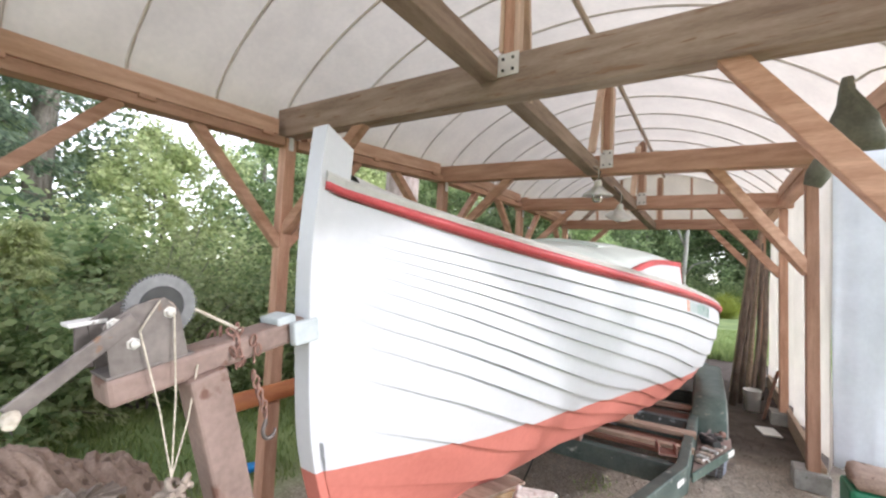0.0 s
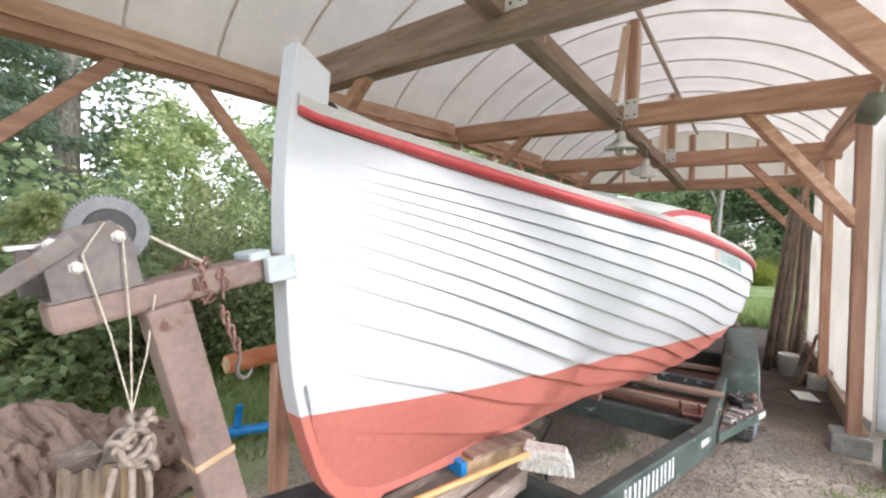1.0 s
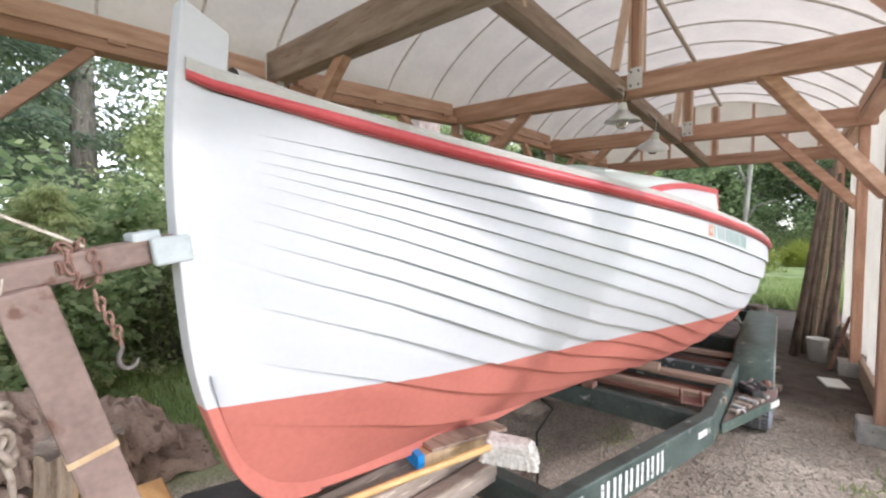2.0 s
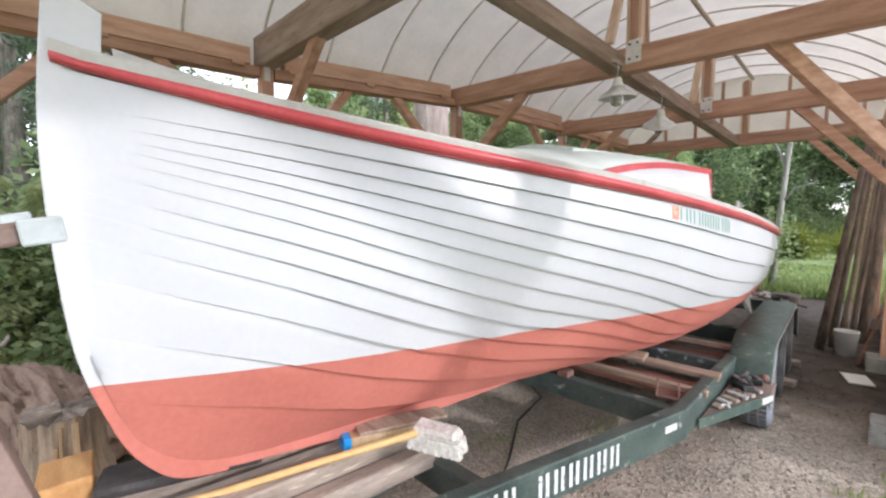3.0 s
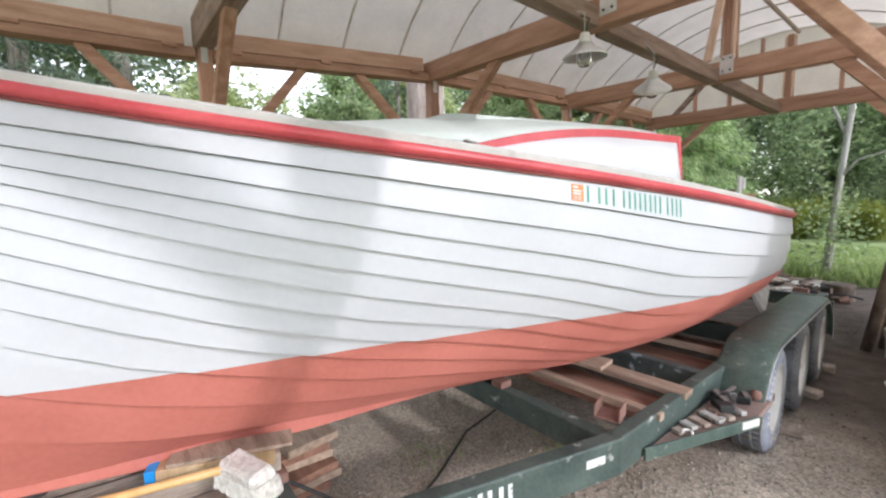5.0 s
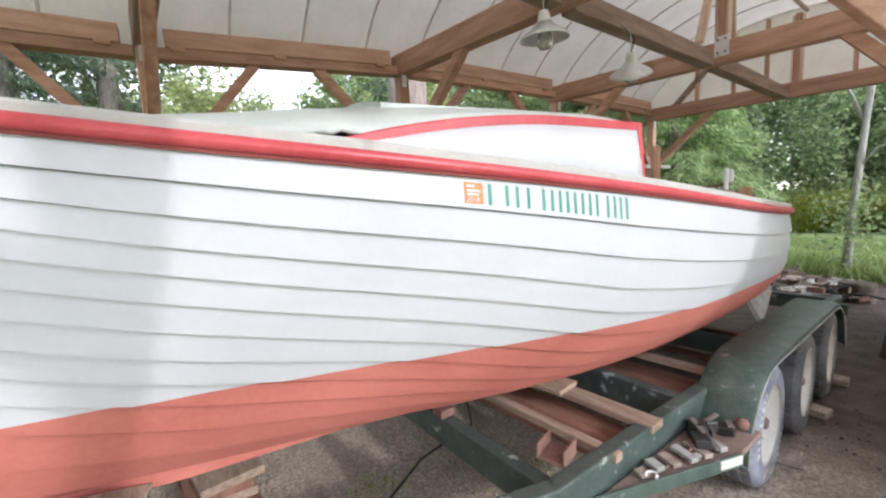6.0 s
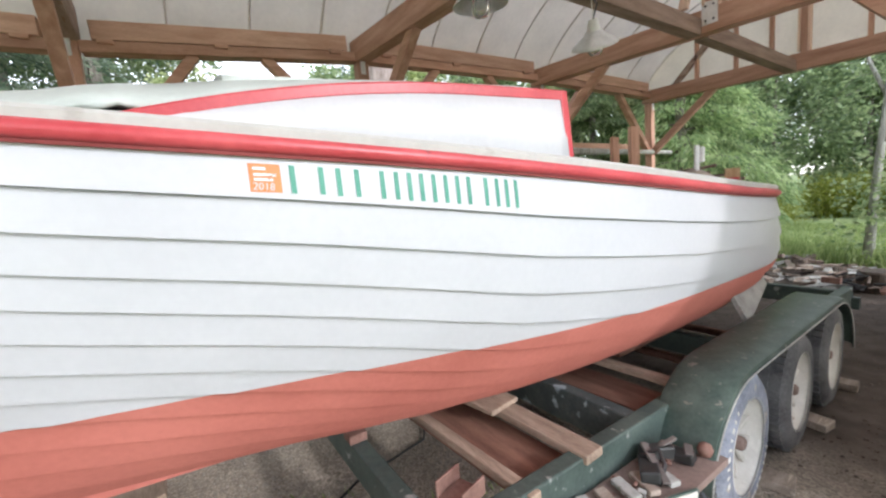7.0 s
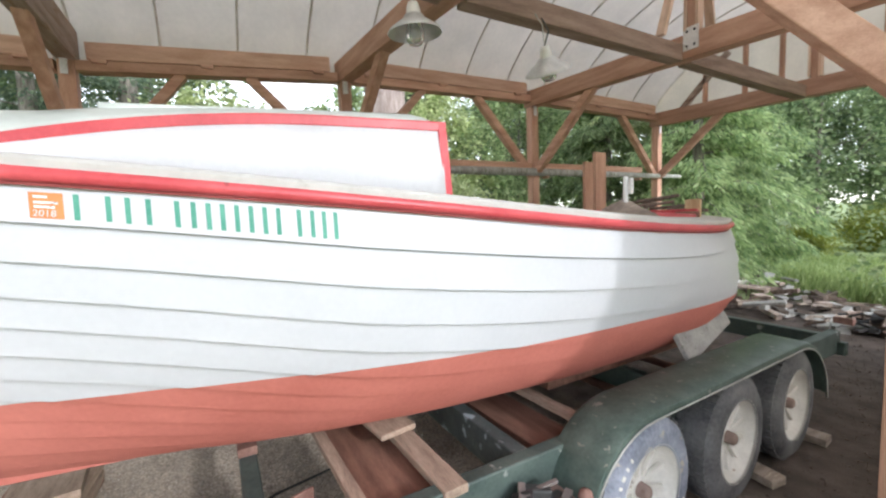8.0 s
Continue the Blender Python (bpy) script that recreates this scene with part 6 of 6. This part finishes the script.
cedars = [conifer("tree", 7.5, 2.0, 32000, 51, "leaf_d", 0.75, 0.05, 0.15), conifer("tree", 6.5, 1.8, 30000, 52, "leaf_d", 0.8, 0.05, 0.15)]
plant_many(cedars, [(-2.6, 10.9, 0.95, 0), (-4.4, 10.4, 0.9, 70), (-3.4, 13.4, 1.1, 140), (-4.6, 16.5, 1.1, 20), (-2.9, 12.3, 0.8, 250)], "green cedar with drooping sprays reaching the ground", "tree", "cedars")
# far wood behind the lawn
spots = [(x + rnv.uniform(-1, 1), y + rnv.uniform(-1.5, 1.5), rnv.uniform(0.95, 1.35), rnv.uniform(0, 360)) for x, y in [(-3, 33), (0, 32), (3, 33), (6, 32), (9, 33), (12, 31), (15, 33), (-6, 34), (1.5, 38), (5, 39), (-2, 39), (9, 39), (13, 38), (18, 35)]]
spots += [(-8.5, 27.5, 1.15, 12), (-5.5, 25.5, 1.0, 99), (-12.0, 24.0, 1.1, 200), (-3.0, 29.5, 1.1, 310)]
spots += [(-20.0 + 2.0 * math.sin(3 * k), -12.0 + 4.2 * k, 0.50 + 0.1 * math.sin(5 * k), 47 * k) for k in range(11)]
maple_far = [broad_tree("tree", 8.0, 3.0, 11000, 61, "leaf_far", size=0.22, low=0.08), broad_tree("tree", 9.0, 3.2, 11000, 62, "leaf_far", size=0.22, low=0.08)]
plant_many(maple_far, spots, "leafy green tree in the far wood", "tree", "far trees")
bushes = [shrub("bush", 1.1, 1.7, 13000, 71), shrub("bush", 1.2, 1.4, 13000, 72, "leaf_m", 0.085), shrub("bush", 1.0, 1.9, 12000, 73, "leaf_a", 0.095), shrub("bush", 1.1, 1.8, 12000, 74, "leaf_m", 0.06)]
spots = [(-3.9, -2.6, 1.0, 0), (-4.3, -1.3, 1.1, 40), (-4.0, 0.0, 0.95, 90), (-4.4, 1.2, 1.05, 150), (-4.1, 2.4, 1.0, 200), (-4.5, 3.7, 1.1, 260), (-4.2, 5.0, 1.0, 320), (-4.6, 6.3, 1.1, 20), (-4.4, 7.6, 1.0, 70), (-5.6, -2.2, 1.4, 110), (-5.8, 0.4, 1.35, 170), (-5.9, 2.0, 1.4, 230), (-5.7, 4.4, 1.35, 290), (-5.9, 6.9, 1.4, 340), (-4.3, 8.9, 1.0, 10), (-5.2, -3.8, 1.3, 60)]
plant_many(bushes, spots, "dense green leafy bush beside the shelter", "bush", "bushes")
light = [conifer("tree", 3.4, 1.3, 26000, 91, "leaf_l", 0.6, 0.06, 0.10)]
plant_many(light, [(-3.9, -0.55, 0.62, 30), (-4.3, -1.2, 0.70, 140), (-4.2, 0.05, 0.60, 250)], "pale yellow-green feathery young tree among the bushes", "tree", "young trees")
hedge = [shrub("bush", 1.3, 1.2, 12000, 81, "leaf_y", 0.08)]
plant_many(hedge, [(-0.3, 21.0, 1.0, 0), (-2.2, 20.5, 1.1, 80), (1.2, 24.5, 0.9, 160), (-3.4, 18.0, 0.7, 40)], "yellow-green bush at the lawn's edge", "bush", "yellow bushes")
far_bushes = [shrub("bush", 1.4, 1.8, 11000, 82, "leaf_b", 0.12)]
plant_many(far_bushes, [(x, 29.5 + 0.6 * math.sin(x), 1.2, 50 * x) for x in (-4, -1.6, 0.8, 3.2, 5.6, 8, 10.5, 13)], "green bush in front of the far wood", "bush", "far bushes")


def build_fir_trunk(x, y, r, h, label, mat):
    t = thing("tree", label, "tree", (x, y, 0))
    bm = bmesh.new()
    rows = []
    for j in range(25):
        f = j / 24
        rr = r * (1.0 - 0.35 * f + 0.35 * max(0.0, 1 - 8 * f) ** 2)
        rows.append([(rr * (1 + 0.08 * noise.noise((2.5 * math.cos(a), 2.5 * math.sin(a), f * 9)) + 0.05 * abs(noise.noise((9 * math.cos(a), 9 * math.sin(a), f * 14)))) * math.cos(a),
                      rr * (1 + 0.08 * noise.noise((2.5 * math.cos(a), 2.5 * math.sin(a), f * 9)) + 0.05 * abs(noise.noise((9 * math.cos(a), 9 * math.sin(a), f * 14)))) * math.sin(a), h * f - 0.05) for a in (2 * math.pi * (k % 48) / 48 for k in range(49))])
    grid_faces(bm, rows)
    bmesh.ops.remove_doubles(bm, verts=bm.verts, dist=0.0004)
    bmesh.ops.recalc_face_normals(bm, faces=bm.faces)
    part("trunk", bm, M[mat], t, smooth=True)
    rn = np.random.RandomState(int(r * 100))
    tips, dirs = [], []
    for k in range(14):
        a, z = 2.4 * k, h * (0.56 + 0.44 * k / 14)
        end = Vector((math.cos(a) * 1.3 - 0.5, math.sin(a) * 1.6, z - 0.25))
        part("limb", tube([(0, 0, z), end * 0.5 + Vector((0, 0, z * 0.5 + 0.08)), end], [0.04, 0.025, 0.006], 6), M["bark"], t)
        for q in range(26):
            p = Vector((0, 0, z)).lerp(end, 0.25 + 0.75 * q / 25)
            tips.append(tuple(p))
            dirs.append((math.cos(a + (1.2 if q % 2 else -1.2)), math.sin(a + (1.2 if q % 2 else -1.2)), -0.4))
    crown = new("crown", leaf_cloud("crown", tips, 0.16, "leaf_c", rn, 0.4, 0.22, 26, 0.10, dirs))
    crown.parent = t


build_fir_trunk(-3.62, 4.6, 0.33, 9.0, "thick pinkish-grey trunk of a tall fir close to the shelter", "fir_bark")


def build_lawn_tree():
    t = thing("tree", "slender pale-barked forked tree standing at the lawn", "tree", (0.54, -0.7, 0))
    part("trunk", tube([(-0.35, 11.7, -0.02), (-0.30, 11.7, 1.2), (-0.22, 11.75, 2.6), (-0.12, 11.8, 4.2), (-0.05, 11.85, 6.5)], [0.075, 0.055, 0.048, 0.042, 0.03], 12), M["pale_bark"], t, smooth=True)
    part("limb", tube([(-0.22, 11.75, 2.6), (-0.45, 11.8, 3.2), (-0.62, 11.9, 4.4)], [0.032, 0.026, 0.016], 8), M["pale_bark"], t, smooth=True)
    part("limb", tube([(-0.26, 11.72, 1.9), (-0.05, 11.7, 2.2), (0.3, 11.6, 2.3)], [0.03, 0.02, 0.008], 6), M["pale_bark"], t, smooth=True)
    rn = np.random.RandomState(3)
    c = np.vstack([rn.normal((-0.35, 11.6, 0.9), (0.22, 0.2, 0.45), (120, 3)), rn.normal((-0.2, 11.9, 6.5), (1.2, 1.2, 0.9), (500, 3))])
    ob = new("crown", leaf_cloud("crown", c, 0.10, "leaf_a", rn, 0.2, 0.6, 5, 0.12))
    ob.parent = t


build_lawn_tree()


def blades(name, spots, h, seed, mat, label):
    """Upright thin blades as one mesh."""
    rn = np.random.RandomState(seed)
    c = np.asarray(spots, float)
    n = len(c)
    a = rn.rand(n) * 6.283
    s = h * rn.uniform(0.5, 1.3, n)
    w = np.stack([np.cos(a), np.sin(a), np.zeros(n)], 1) * (0.004 + 0.05 * s)[:, None]
    lean = np.stack([rn.normal(0, 0.35, n), rn.normal(0, 0.35, n), np.ones(n)], 1) * s[:, None]
    v = np.empty((n, 3, 3))
    v[:, 0], v[:, 1], v[:, 2] = c - w, c + w, c + lean
    me = bpy.data.meshes.new(name)
    me.vertices.add(3 * n)
    me.vertices.foreach_set("co", v.ravel())
    me.loops.add(3 * n)
    me.loops.foreach_set("vertex_index", np.arange(3 * n))
    me.polygons.add(n)
    me.polygons.foreach_set("loop_start", np.arange(0, 3 * n, 3))
    me.polygons.foreach_set("loop_total", np.full(n, 3))
    me.update(calc_edges=True)
    me.materials.append(M[mat])
    return tagged(new(name, me), label, "grass", kind="stuff")


rg = np.random.RandomState(5)
pts = np.vstack([np.c_[rg.uniform(-4.2, -1.9, 20000), rg.uniform(-2, 9, 20000), np.zeros(20000)],
                 np.c_[rg.uniform(-3.5, 5, 30000), rg.uniform(10.8, 18, 30000), np.zeros(30000)],
                 ])
pts[:, 2] = np.minimum(0.5, np.maximum(0, (-2.8 - pts[:, 0]) * 0.06)) - 0.01
blades("grass", pts, 0.09, 6, "grass_blade", "green grass and weeds round the shelter")
pts = np.c_[rg.uniform(-3, 2, 5000), rg.uniform(10.6, 12.4, 5000), np.zeros(5000)]
blades("grass", pts, 0.28, 7, "grass_blade", "taller grass at the lawn's near edge")


clumps = np.vstack([np.c_[rg.normal(cx, 0.07, 90), rg.normal(cy, 0.10, 90), np.full(90, -0.004)] for cx, cy in ((1.72, 3.35), (1.86, 3.0), (1.55, 3.1), (1.95, 2.5), (1.78, 2.2), (0.15, 2.9), (-0.3, 2.2))])
blades("grass", clumps, 0.045, 8, "grass_blade", "thin low weeds in the gravel near the post")


def build_gravel(name, seed, n, x0, x1, y0, y1, mat, label):
    """Loose bits on the floor as one mesh."""
    rn = np.random.RandomState(seed)
    base = np.array([(1, 0, 0), (-0.5, 0.87, 0), (-0.5, -0.87, 0), (0.1, 0.1, 0.75), (0.6, 0.7, 0.3), (-0.8, 0.1, 0.35)])
    tri = np.array([(0, 4, 3), (4, 1, 3), (1, 5, 3), (5, 2, 3), (2, 0, 3), (0, 1, 4), (1, 2, 5)])
    x = rn.uniform(x0, x1, n)
    y = y0 + (y1 - y0) * rn.beta(1.2, 1.6, n)
    s = 0.004 + 0.011 * rn.rand(n) ** 4
    a = rn.rand(n) * 6.283
    ca, sa = np.cos(a), np.sin(a)
    v = np.empty((n, 6, 3))
    v[:, :, 0] = x[:, None] + s[:, None] * (ca[:, None] * base[:, 0] - sa[:, None] * base[:, 1])
    v[:, :, 1] = y[:, None] + s[:, None] * (sa[:, None] * base[:, 0] + ca[:, None] * base[:, 1])
    v[:, :, 2] = s[:, None] * base[:, 2] * rn.uniform(0.6, 1.3, (n, 1)) + 0.004
    f = (tri[None] + 6 * np.arange(n)[:, None, None]).reshape(-1)
    k = len(tri) * n
    me = bpy.data.meshes.new(name)
    me.vertices.add(6 * n)
    me.vertices.foreach_set("co", v.ravel())
    me.loops.add(3 * k)
    me.loops.foreach_set("vertex_index", f)
    me.polygons.add(k)
    me.polygons.foreach_set("loop_start", np.arange(0, 3 * k, 3))
    me.polygons.foreach_set("loop_total", np.full(k, 3))
    me.update(calc_edges=True)
    me.materials.append(M[mat])
    tagged(new(name, me), label, name, kind="stuff")


build_gravel("gravel", 9, 30000, -1.2, 2.6, 0.3, 4.3, "stone", "loose grey-brown gravel on the floor")
build_gravel("litter", 10, 9000, -1.2, 1.9, 4.4, 10.5, "chip", "brown wood chips and bark litter on the dirt floor")
